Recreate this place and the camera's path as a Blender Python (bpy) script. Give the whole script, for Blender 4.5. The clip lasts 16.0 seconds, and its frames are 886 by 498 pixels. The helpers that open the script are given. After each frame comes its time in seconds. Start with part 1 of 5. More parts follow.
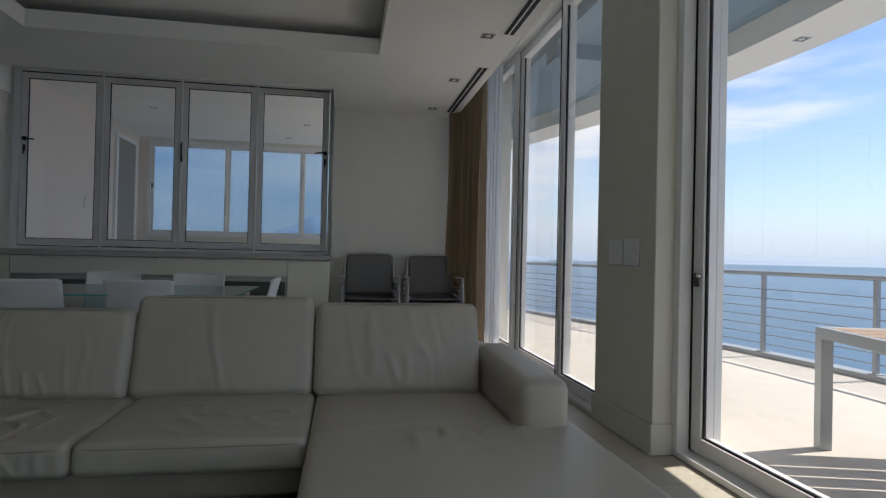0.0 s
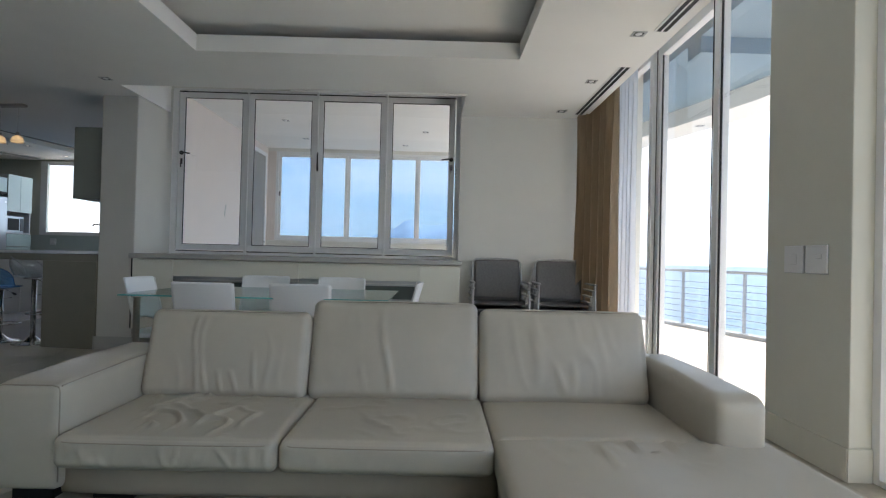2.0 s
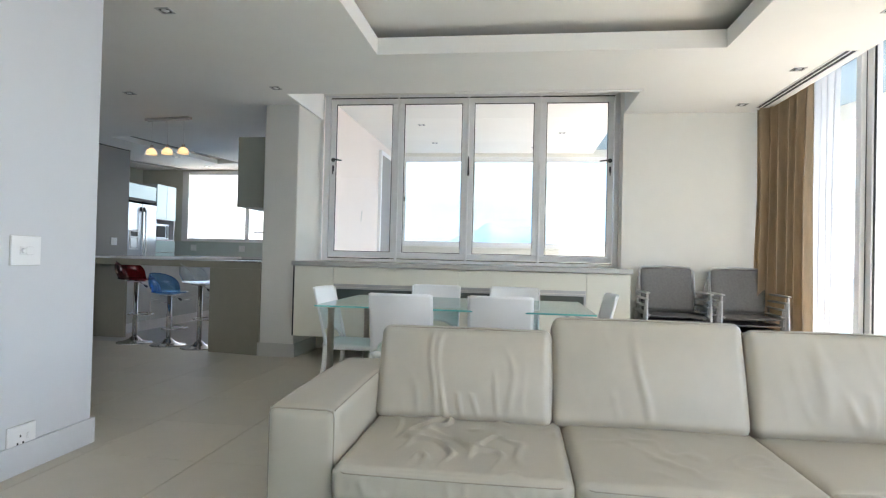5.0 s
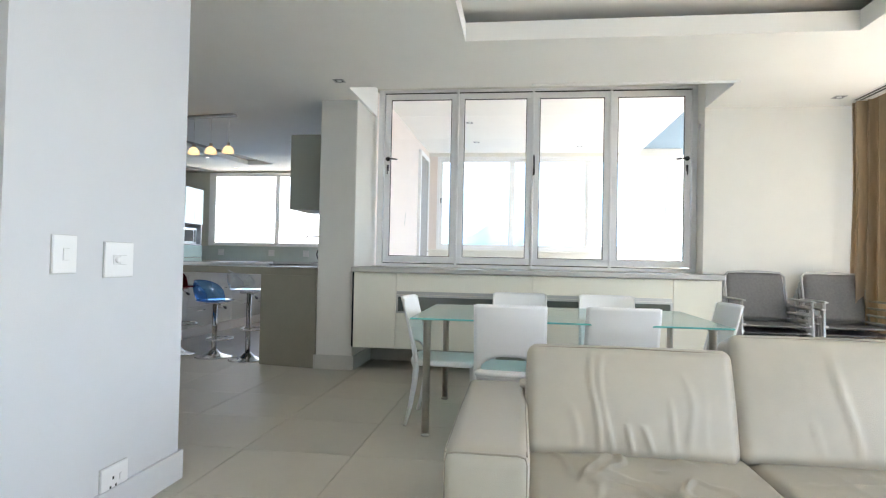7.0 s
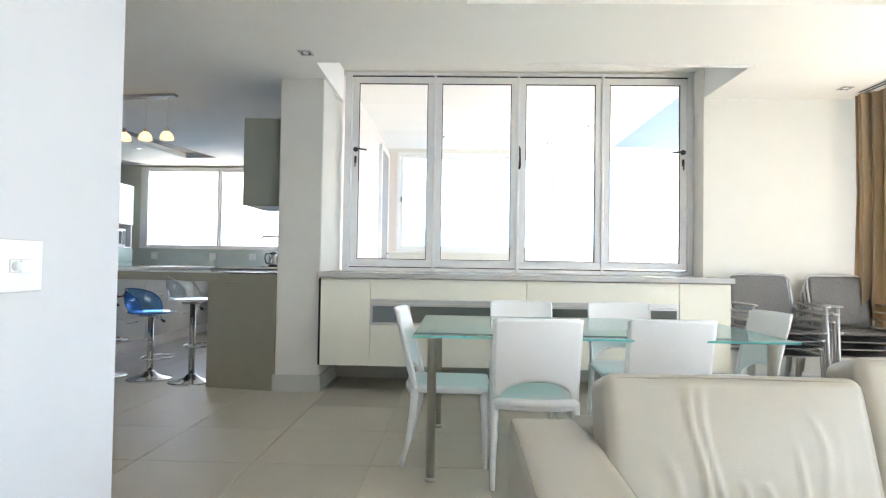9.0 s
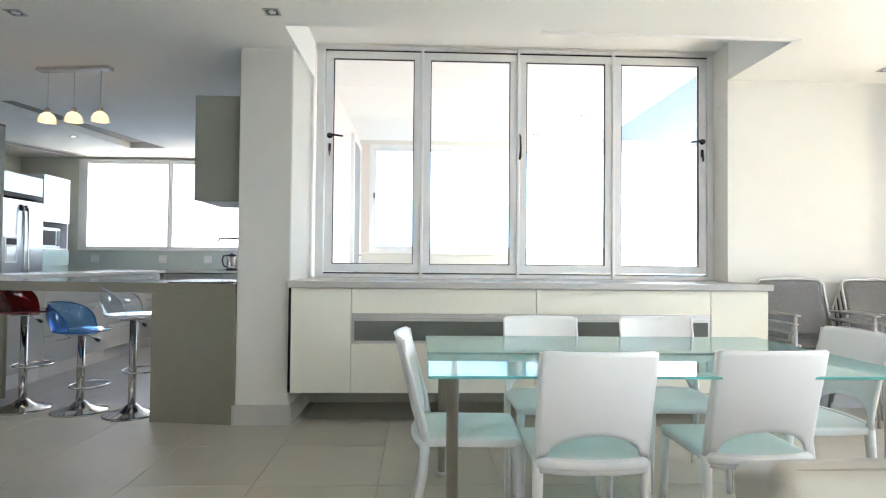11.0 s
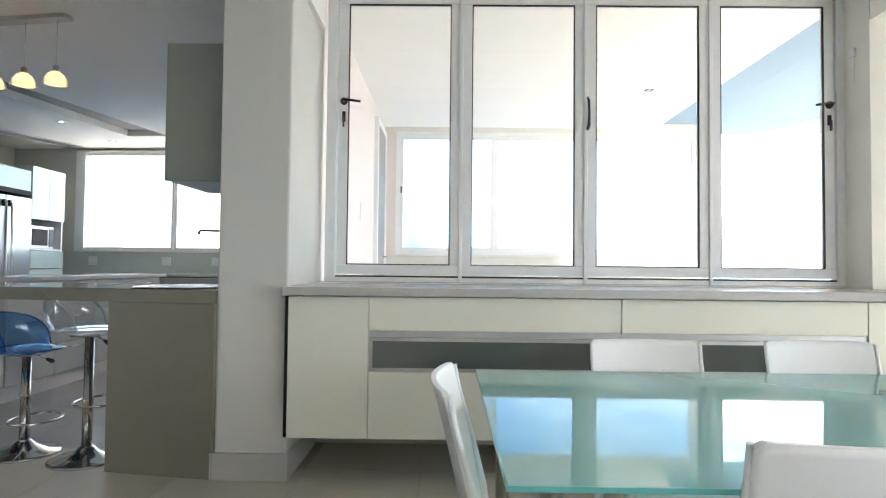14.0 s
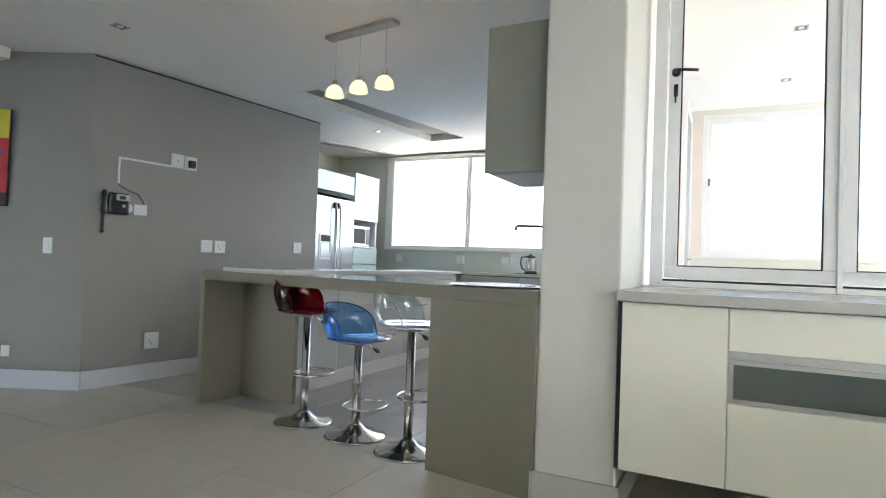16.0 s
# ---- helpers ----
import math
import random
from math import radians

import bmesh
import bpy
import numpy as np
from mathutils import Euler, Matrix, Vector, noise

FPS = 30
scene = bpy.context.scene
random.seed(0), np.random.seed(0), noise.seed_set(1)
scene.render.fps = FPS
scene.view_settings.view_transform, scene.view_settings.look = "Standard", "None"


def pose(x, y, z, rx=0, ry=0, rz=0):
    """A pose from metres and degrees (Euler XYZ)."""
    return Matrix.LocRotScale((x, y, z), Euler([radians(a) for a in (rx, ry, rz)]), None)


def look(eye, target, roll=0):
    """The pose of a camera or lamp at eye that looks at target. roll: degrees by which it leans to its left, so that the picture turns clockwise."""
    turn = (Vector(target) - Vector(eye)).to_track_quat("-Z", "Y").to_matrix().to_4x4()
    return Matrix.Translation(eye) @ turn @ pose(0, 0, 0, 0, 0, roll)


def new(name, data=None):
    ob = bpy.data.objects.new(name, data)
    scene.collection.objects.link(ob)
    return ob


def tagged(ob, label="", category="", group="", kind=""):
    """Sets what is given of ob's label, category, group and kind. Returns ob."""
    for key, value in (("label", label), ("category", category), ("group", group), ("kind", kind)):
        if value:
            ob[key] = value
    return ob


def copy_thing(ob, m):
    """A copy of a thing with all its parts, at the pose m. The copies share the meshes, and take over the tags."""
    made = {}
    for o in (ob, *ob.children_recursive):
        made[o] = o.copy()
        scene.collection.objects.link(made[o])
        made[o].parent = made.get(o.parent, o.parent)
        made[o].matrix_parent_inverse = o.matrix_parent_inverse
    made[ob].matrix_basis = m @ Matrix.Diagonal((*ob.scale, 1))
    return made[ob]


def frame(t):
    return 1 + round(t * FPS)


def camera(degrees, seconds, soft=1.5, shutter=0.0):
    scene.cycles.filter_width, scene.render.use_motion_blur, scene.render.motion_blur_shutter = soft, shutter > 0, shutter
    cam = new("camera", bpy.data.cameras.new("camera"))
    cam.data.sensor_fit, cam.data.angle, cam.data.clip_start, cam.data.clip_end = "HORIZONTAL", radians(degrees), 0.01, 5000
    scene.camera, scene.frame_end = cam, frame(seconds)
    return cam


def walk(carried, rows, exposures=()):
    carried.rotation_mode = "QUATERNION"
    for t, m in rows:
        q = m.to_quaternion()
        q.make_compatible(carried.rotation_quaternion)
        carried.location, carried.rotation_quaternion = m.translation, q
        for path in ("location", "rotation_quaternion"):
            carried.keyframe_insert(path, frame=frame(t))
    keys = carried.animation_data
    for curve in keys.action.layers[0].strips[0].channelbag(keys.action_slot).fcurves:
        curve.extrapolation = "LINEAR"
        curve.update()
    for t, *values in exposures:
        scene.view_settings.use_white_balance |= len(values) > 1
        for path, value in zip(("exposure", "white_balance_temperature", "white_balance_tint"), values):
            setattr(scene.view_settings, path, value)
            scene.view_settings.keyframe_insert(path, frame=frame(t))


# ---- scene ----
cam = camera(74.6, 16.0, 1.2)
PATH = [
    (0, (0.387, 0.557, 1.099), (0.723, 2.529, 1.119), 1.3),
    (0.5, (0.309, 0.579, 1.094), (0.54, 2.566, 1.115), 1.3),
    (1, (0.214, 0.601, 1.09), (0.352, 2.596, 1.112), 1.3),
    (1.5, (0.099, 0.615, 1.093), (0.172, 2.614, 1.117), 1.3),
    (2, (-0.014, 0.621, 1.105), (0.006, 2.621, 1.131), 1.4),
    (2.5, (-0.126, 0.643, 1.09), (-0.185, 2.642, 1.121), 1.3),
    (3, (-0.275, 0.682, 1.085), (-0.404, 2.678, 1.116), 1.4),
    (3.5, (-0.417, 0.732, 1.08), (-0.591, 2.724, 1.108), 1.5),
    (4, (-0.565, 0.765, 1.099), (-0.777, 2.754, 1.127), 1.5),
    (6.5, (-1.469, 1.111, 1.154), (-1.74, 3.092, 1.183), 1.3),
    (7, (-1.654, 1.207, 1.149), (-1.913, 3.19, 1.186), 1.2),
    (7.5, (-1.77, 1.353, 1.16), (-2.018, 3.337, 1.192), 1.1),
    (8, (-1.893, 1.531, 1.145), (-2.106, 3.519, 1.185), 1.1),
    (8.5, (-2.019, 1.698, 1.176), (-2.169, 3.692, 1.211), 1.0),
    (9, (-2.107, 1.884, 1.145), (-2.161, 3.883, 1.196), 0.9),
    (11.5, (-2.398, 2.884, 1.212), (-2.319, 4.882, 1.256), 0.5),
    (12, (-2.411, 3.09, 1.19), (-2.332, 5.088, 1.244), 0.4),
    (12.5, (-2.437, 3.296, 1.179), (-2.364, 5.294, 1.237), 0.5),
    (13, (-2.439, 3.481, 1.184), (-2.367, 5.479, 1.241), 0.5),
    (13.5, (-2.422, 3.668, 1.184), (-2.359, 5.666, 1.245), 0.4),
    (14, (-2.447, 3.815, 1.171), (-2.466, 5.814, 1.233), 0.6),
    (14.5, (-2.538, 3.931, 1.169), (-2.764, 5.917, 1.232), 0.9),
    (15, (-2.684, 4.039, 1.136), (-3.133, 5.987, 1.212), 1.5),
    (15.5, (-2.763, 4.105, 1.13), (-3.444, 5.984, 1.199), 1.8),
    (16, (-2.874, 4.201, 1.153), (-3.759, 5.994, 1.201), 2.1),
]
EXPOSURES = [(0, 0.18, 6650, 12), (1, 0.9, 6700, 12), (2, 1.46, 6800, 12), (3.5, 2.05, 6950, 12), (4.5, 2.45, 7050, 12), (6.5, 3.02, 7200, 12), (7.5, 2.88, 7200, 12), (9, 3.3, 7250, 12), (11.5, 3.3, 7300, 12), (12.5, 3.1, 7300, 12), (13.5, 2.96, 7350, 12), (14.5, 3.12, 7400, 12), (16, 3.4, 7450, 12)]
walk(cam, [(t, look(eye, target, roll)) for t, eye, target, roll in PATH], EXPOSURES)

# world, sun, sky
world = bpy.data.worlds.new("world")
scene.world = world
world.use_nodes = True
wn, wl = world.node_tree.nodes, world.node_tree.links
sky = wn.new("ShaderNodeTexSky")
sky.sky_type, sky.sun_disc = "NISHITA", False
SUN_EL, SUN_AZ = 52.0, 84.0
sky.sun_elevation, sky.sun_rotation = radians(SUN_EL), radians(SUN_AZ)
sky.air_density, sky.dust_density, sky.ozone_density = 1.0, 0.1, 4.0
geo = wn.new("ShaderNodeTexCoord")
squash = wn.new("ShaderNodeMapping")
squash.inputs["Scale"].default_value = (1.0, 1.0, 5.5)
cloud = wn.new("ShaderNodeTexNoise")
cloud.inputs["Scale"].default_value, cloud.inputs["Detail"].default_value = 2.3, 8.0
ramp = wn.new("ShaderNodeValToRGB")
ramp.color_ramp.elements[0].position, ramp.color_ramp.elements[1].position = 0.44, 0.62
mixw = wn.new("ShaderNodeMixRGB")
mixw.inputs[2].default_value = (6.6, 6.8, 7.1, 1)
wl.new(geo.outputs["Generated"], squash.inputs[0])
wl.new(squash.outputs[0], cloud.inputs["Vector"])
wl.new(cloud.outputs["Fac"], ramp.inputs[0])
wl.new(ramp.outputs[0], mixw.inputs[0])
wl.new(sky.outputs[0], mixw.inputs[1])
# pale haze that thickens toward the horizon
split = wn.new("ShaderNodeSeparateXYZ")
fall, power, haze = wn.new("ShaderNodeMath"), wn.new("ShaderNodeMath"), wn.new("ShaderNodeMixRGB")
fall.operation, power.operation = "MULTIPLY", "EXPONENT"
fall.inputs[1].default_value = -9.0
haze.inputs[2].default_value = (3.7, 4.6, 5.9, 1)
wl.new(geo.outputs["Generated"], split.inputs[0])
wl.new(split.outputs["Z"], fall.inputs[0])
wl.new(fall.outputs[0], power.inputs[0])
power.use_clamp = True
wl.new(power.outputs[0], haze.inputs[0])
wl.new(mixw.outputs[0], haze.inputs[1])
wl.new(haze.outputs[0], wn["Background"].inputs[0])
wn["Background"].inputs[1].default_value = 0.15
sun = new("sun", bpy.data.lights.new("sun", "SUN"))
sun.data.energy, sun.data.angle, sun.data.color = 5.0, radians(0.5), (1.0, 0.95, 0.88)
saz, sel = radians(SUN_AZ), radians(SUN_EL)
toward_sun = Vector((math.sin(saz) * math.cos(sel), math.cos(saz) * math.cos(sel), math.sin(sel)))
sun.matrix_world = look(toward_sun * 40, (0, 0, 0))


# ---------------------------------------------------------------- materials
def mat(name, color, rough=0.5, metal=0.0, vary=0.06, scale=8.0, bump=0.0, bump_scale=60.0, coat=0.0, spec=0.5,
        stretch=(1, 1, 1), island=0.0, rv=0.06):
    """A principled surface with colour variation at two scales and fine relief."""
    m = bpy.data.materials.new(name)
    m.use_nodes = True
    n, l = m.node_tree.nodes, m.node_tree.links
    b = n["Principled BSDF"]
    b.inputs["Roughness"].default_value, b.inputs["Metallic"].default_value = rough, metal
    b.inputs["Coat Weight"].default_value, b.inputs["Specular IOR Level"].default_value = coat, spec
    b.inputs["Coat Roughness"].default_value = 0.04
    co = n.new("ShaderNodeTexCoord")
    mp = n.new("ShaderNodeMapping")
    mp.inputs["Scale"].default_value = stretch
    l.new(co.outputs["Object"], mp.inputs[0])
    big, fine = n.new("ShaderNodeTexNoise"), n.new("ShaderNodeTexNoise")
    big.inputs["Scale"].default_value, fine.inputs["Scale"].default_value = scale * 0.18, scale
    big.inputs["Detail"].default_value, fine.inputs["Detail"].default_value = 3, 5
    add = n.new("ShaderNodeMath")
    add.operation = "ADD"
    for t in (big, fine):
        l.new(mp.outputs[0], t.inputs["Vector"])
    l.new(big.outputs["Fac"], add.inputs[0])
    l.new(fine.outputs["Fac"], add.inputs[1])
    mr = n.new("ShaderNodeMapRange")
    mr.inputs["From Min"].default_value, mr.inputs["From Max"].default_value = 0.6, 1.4
    mr.inputs["To Min"].default_value, mr.inputs["To Max"].default_value = 1 - vary, 1 + vary
    l.new(add.outputs[0], mr.inputs["Value"])
    out = mr.outputs[0]
    if island:
        oi = n.new("ShaderNodeObjectInfo")
        mr2 = n.new("ShaderNodeMapRange")
        mr2.inputs["To Min"].default_value, mr2.inputs["To Max"].default_value = 1 - island, 1 + island
        l.new(oi.outputs["Random"], mr2.inputs["Value"])
        mul = n.new("ShaderNodeMath")
        mul.operation = "MULTIPLY"
        l.new(out, mul.inputs[0])
        l.new(mr2.outputs[0], mul.inputs[1])
        out = mul.outputs[0]
    sc = n.new("ShaderNodeVectorMath")
    sc.operation = "SCALE"
    sc.inputs[0].default_value = color
    l.new(out, sc.inputs["Scale"])
    l.new(sc.outputs[0], b.inputs["Base Color"])
    rr = n.new("ShaderNodeMapRange")
    rr.inputs["To Min"].default_value, rr.inputs["To Max"].default_value = max(rough - rv, 0.01), min(rough + rv, 1)
    l.new(fine.outputs["Fac"], rr.inputs["Value"])
    l.new(rr.outputs[0], b.inputs["Roughness"])
    if bump:
        bt = n.new("ShaderNodeTexNoise")
        bt.inputs["Scale"].default_value, bt.inputs["Detail"].default_value = bump_scale, 4
        l.new(mp.outputs[0], bt.inputs["Vector"])
        bn = n.new("ShaderNodeBump")
        bn.inputs["Strength"].default_value, bn.inputs["Distance"].default_value = bump, 0.004
        l.new(bt.outputs["Fac"], bn.inputs["Height"])
        l.new(bn.outputs[0], b.inputs["Normal"])
    return m


def clear_glass(name, tint=(1.0, 1.0, 1.0), ior=1.45, gloss=(1, 1, 1)):
    """Thin clear sheet: straight view through, mirror gloss by Fresnel."""
    m = bpy.data.materials.new(name)
    m.use_nodes = True
    n, l = m.node_tree.nodes, m.node_tree.links
    n.remove(n["Principled BSDF"])
    tr, gl, mx, fr = (n.new("ShaderNodeBsdfTransparent"), n.new("ShaderNodeBsdfGlossy"), n.new("ShaderNodeMixShader"), n.new("ShaderNodeLayerWeight"))
    tr.inputs[0].default_value = (*tint, 1)
    gl.inputs["Roughness"].default_value = 0.01
    gl.inputs["Color"].default_value = (*gloss, 1)
    fr.inputs[0].default_value = 0.5
    pw, mr = n.new("ShaderNodeMath"), n.new("ShaderNodeMapRange")
    pw.operation = "POWER"
    pw.inputs[1].default_value = 5.0
    base = ((ior - 1) / (ior + 1)) ** 2
    mr.inputs["To Min"].default_value = base
    l.new(fr.outputs["Facing"], pw.inputs[0])
    l.new(pw.outputs[0], mr.inputs["Value"])
    l.new(mr.outputs[0], mx.inputs[0])
    l.new(tr.outputs[0], mx.inputs[1])
    l.new(gl.outputs[0], mx.inputs[2])
    l.new(mx.outputs[0], n["Material Output"].inputs[0])
    return m


def tinted_sheet(name, color, see, rough=0.04, body=None):
    """Tinted glass or acrylic: part solid body with gloss, part see-through tint."""
    m = mat(name, body or color, rough, vary=0.02, scale=3)
    n, l = m.node_tree.nodes, m.node_tree.links
    tr, mx = n.new("ShaderNodeBsdfTransparent"), n.new("ShaderNodeMixShader")
    tr.inputs[0].default_value = (*color, 1)
    mx.inputs[0].default_value = see
    tl, diffusing = n.new("ShaderNodeBsdfTranslucent"), n.new("ShaderNodeMixShader")
    tl.inputs[0].default_value = (*(body or color), 1)
    diffusing.inputs[0].default_value = 0.45
    l.new(n["Principled BSDF"].outputs[0], diffusing.inputs[1])
    l.new(tl.outputs[0], diffusing.inputs[2])
    l.new(diffusing.outputs[0], mx.inputs[1])
    l.new(tr.outputs[0], mx.inputs[2])
    # polished top coat
    gl, top, fr, pw, mr = (n.new("ShaderNodeBsdfGlossy"), n.new("ShaderNodeMixShader"), n.new("ShaderNodeLayerWeight"), n.new("ShaderNodeMath"), n.new("ShaderNodeMapRange"))
    gl.inputs["Roughness"].default_value = 0.012
    fr.inputs[0].default_value = 0.5
    pw.operation, pw.inputs[1].default_value = "POWER", 6.0
    mr.inputs["To Min"].default_value = 0.045
    l.new(fr.outputs["Facing"], pw.inputs[0])
    l.new(pw.outputs[0], mr.inputs["Value"])
    l.new(mr.outputs[0], top.inputs[0])
    l.new(mx.outputs[0], top.inputs[1])
    l.new(gl.outputs[0], top.inputs[2])
    l.new(top.outputs[0], n["Material Output"].inputs[0])
    return m


def glow(name, color, strength):
    m = bpy.data.materials.new(name)
    m.use_nodes = True
    b = m.node_tree.nodes["Principled BSDF"]
    b.inputs["Base Color"].default_value = (*color, 1)
    b.inputs["Emission Color"].default_value = (*color, 1)
    b.inputs["Emission Strength"].default_value = strength
    return m


M_WALL = mat("wall_paint", (0.78, 0.765, 0.705), 0.75, vary=0.025, scale=5, bump=0.12, bump_scale=220)
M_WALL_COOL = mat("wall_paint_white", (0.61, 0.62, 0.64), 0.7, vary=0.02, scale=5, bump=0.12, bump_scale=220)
# Column tone is lowered below the wall paint to imitate its shaded front.
M_COLUMN = mat("shade_toned_column_paint", (0.66, 0.64, 0.58), 0.7, vary=0.03, scale=5, bump=0.12, bump_scale=220)
M_CEIL = mat("ceiling_paint", (0.90, 0.89, 0.85), 0.85, vary=0.02, scale=3, bump=0.06, bump_scale=260)
M_COLUMN_EAST = mat("terrace_column_paint", (0.70, 0.69, 0.60), 0.7, vary=0.03, scale=5, bump=0.12, bump_scale=220)
M_SKIRT = mat("taupe_skirting_paint", (0.47, 0.455, 0.405), 0.5, vary=0.04, scale=8)
M_GREY = mat("grey_wall_paint", (0.32, 0.306, 0.275), 0.72, vary=0.04, scale=4, bump=0.15, bump_scale=240)
M_PINK = mat("blush_wall_paint", (0.78, 0.70, 0.64), 0.8, vary=0.03, scale=4, bump=0.1, bump_scale=200)
M_ALU = mat("white_powder_coated_aluminium", (0.86, 0.86, 0.85), 0.38, vary=0.03, scale=12)
M_ALU_GREY = mat("grey_aluminium_window_frame", (0.79, 0.79, 0.785), 0.36, vary=0.04, scale=14)
M_GASKET = mat("black_rubber_gasket", (0.012, 0.012, 0.012), 0.6, vary=0.1)
M_BLACK = mat("black_plastic", (0.018, 0.018, 0.02), 0.35, vary=0.15)
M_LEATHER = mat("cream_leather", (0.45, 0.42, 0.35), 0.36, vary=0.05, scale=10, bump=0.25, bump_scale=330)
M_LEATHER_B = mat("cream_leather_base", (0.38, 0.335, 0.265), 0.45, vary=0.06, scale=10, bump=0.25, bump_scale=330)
M_PIPING = mat("taupe_leather_piping", (0.33, 0.30, 0.25), 0.5, vary=0.1)
M_TILE = mat("beige_porcelain_tile", (0.53, 0.49, 0.405), 0.45, vary=0.05, scale=6, bump=0.03, bump_scale=90, island=0.03)
M_TILE_GREY = mat("grey_porcelain_tile", (0.40, 0.385, 0.365), 0.35, vary=0.05, scale=6, bump=0.03, bump_scale=90, island=0.03)
M_GROUT = mat("grey_grout", (0.45, 0.42, 0.345), 0.9, vary=0.15, scale=30)
M_CREAM = mat("cream_gloss_lacquer", (0.80, 0.775, 0.66), 0.30, vary=0.008, scale=3, rv=0.01)
M_STONE = mat("grey_engineered_stone", (0.46, 0.445, 0.41), 0.24, vary=0.03, scale=90, rv=0.02)
M_STONE_PALE = mat("pale_polished_stone", (0.62, 0.62, 0.60), 0.15, vary=0.03, scale=90, rv=0.02)
M_STONE_BAR = mat("taupe_polished_stone", (0.215, 0.20, 0.165), 0.06, vary=0.03, scale=90, rv=0.01)
M_STONE_PANEL = mat("taupe_stone_panel", (0.215, 0.20, 0.145), 0.45, vary=0.05, scale=40)
M_SMOKE = mat("smoked_glass", (0.085, 0.10, 0.09), 0.06, vary=0.05, spec=0.8)
M_WHITE_PLASTIC = mat("white_plastic", (0.80, 0.80, 0.80), 0.32, vary=0.015, scale=6)
M_CHAIR = mat("white_moulded_plastic", (0.85, 0.85, 0.84), 0.36, vary=0.015, scale=6, bump=0.05, bump_scale=300)
M_CHROME = mat("chrome", (0.62, 0.61, 0.60), 0.10, 1.0, vary=0.04, scale=20)
M_STEEL = mat("brushed_steel", (0.66, 0.635, 0.59), 0.36, 1.0, vary=0.08, scale=30, stretch=(1, 1, 0.05))
M_FRIDGE = mat("brushed_stainless_fridge", (0.48, 0.50, 0.52), 0.3, 0.7, vary=0.05, scale=40, stretch=(0.05, 0.05, 1))
M_DULL_ALU = mat("dull_aluminium_tube", (0.50, 0.50, 0.49), 0.35, 0.8, vary=0.06, scale=30)
M_SLING = mat("grey_mesh_fabric", (0.18, 0.174, 0.166), 0.8, vary=0.18, scale=260, bump=0.5, bump_scale=600)
M_BEIGE_CLOTH = mat("beige_curtain_cloth", (0.56, 0.44, 0.30), 0.9, vary=0.1, scale=60, bump=0.25, bump_scale=500, stretch=(1, 1, 0.2))
M_TABLE = tinted_sheet("mint_frosted_glass", (0.82, 0.975, 0.97), 0.42, 0.03, body=(0.44, 0.87, 0.86))
M_TABLE_EDGE = mat("green_glass_edge", (0.12, 0.45, 0.42), 0.1, vary=0.05)
M_BLUE_AC = clear_glass("blue_clear_acrylic", (0.48, 0.70, 0.92), 1.6)
M_BLUE_RIM = mat("blue_acrylic_edge", (0.03, 0.10, 0.26), 0.12, vary=0.05)
M_RED_AC = clear_glass("red_clear_acrylic", (0.50, 0.10, 0.11), 1.6)
M_RED_RIM = mat("red_acrylic_edge", (0.10, 0.006, 0.01), 0.12, vary=0.05)
M_CLEAR_AC = clear_glass("clear_acrylic", (0.93, 0.95, 0.96), 1.7)
M_CLEAR_RIM = mat("clear_acrylic_edge", (0.42, 0.44, 0.46), 0.1, vary=0.05)
M_GLASS = clear_glass("window_glass")
M_GLASS_BLUE = clear_glass("blue_tinted_window_glass", (0.50, 0.59, 0.67))
# Blue cast of the view through the glazing is put into this dark colour.
M_SOFFIT_BLUE = mat("blue_cast_soffit", (0.20, 0.30, 0.385), 0.7, vary=0.03, scale=2)
# Darker copy of the terrace screed, so less light bounces up to the sunroom ceiling.
M_DECK_LOW_BOUNCE = mat("bounce_darkened_screed", (0.27, 0.265, 0.25), 0.7, vary=0.09, scale=4, bump=0.15, bump_scale=90)
M_DECK = mat("cream_terrace_screed", (0.57, 0.53, 0.47), 0.7, vary=0.09, scale=4, bump=0.15, bump_scale=90)
M_RAIL = mat("grey_rail_paint", (0.36, 0.38, 0.40), 0.4, 0.4, vary=0.05)
M_WOOD = mat("weathered_slat_wood", (0.34, 0.24, 0.17), 0.7, vary=0.2, scale=30, stretch=(0.1, 1, 1), bump=0.3, bump_scale=80)
M_MINT = mat("pale_mint_glass_door", (0.52, 0.67, 0.645), 0.12, vary=0.02, scale=3, coat=0.4)
M_DRAWER = mat("grey_gloss_kitchen_front", (0.56, 0.57, 0.55), 0.2, vary=0.03, scale=20, stretch=(0.1, 0.1, 3))
M_SPLASH = mat("grey_green_splashback_glass", (0.60, 0.66, 0.62), 0.12, vary=0.03)
M_KITCHEN_WALL = mat("sage_wall_paint", (0.66, 0.66, 0.57), 0.75, vary=0.03, scale=4, bump=0.1, bump_scale=220)
# Serves dark fittings, and hollows or gaps whose shade is painted.
M_DARK = mat("dark_fittings_and_gap_shade", (0.045, 0.042, 0.04), 0.8, vary=0.1)
M_RUG = mat("green_white_flecked_pile", (0.20, 0.29, 0.22), 0.95, vary=0.75, scale=140, bump=0.8, bump_scale=220)
M_SEA = mat("sea_water", (0.05, 0.11, 0.185), 0.3, vary=0.25, scale=0.03, bump=0.8, bump_scale=0.5, spec=0.22)
M_HILL = mat("hazy_blue_hill", (0.33, 0.43, 0.55), 1.0, vary=0.05, scale=0.002)
M_LAMP_GLASS = glow("warm_lit_frosted_glass", (1.0, 0.70, 0.38), 0.20)
M_BRONZE = mat("dull_bronze_metal", (0.46, 0.42, 0.37), 0.4, 0.6, vary=0.08, scale=20)
M_LED = glow("lit_downlight_lens", (1.0, 0.95, 0.85), 0.5)
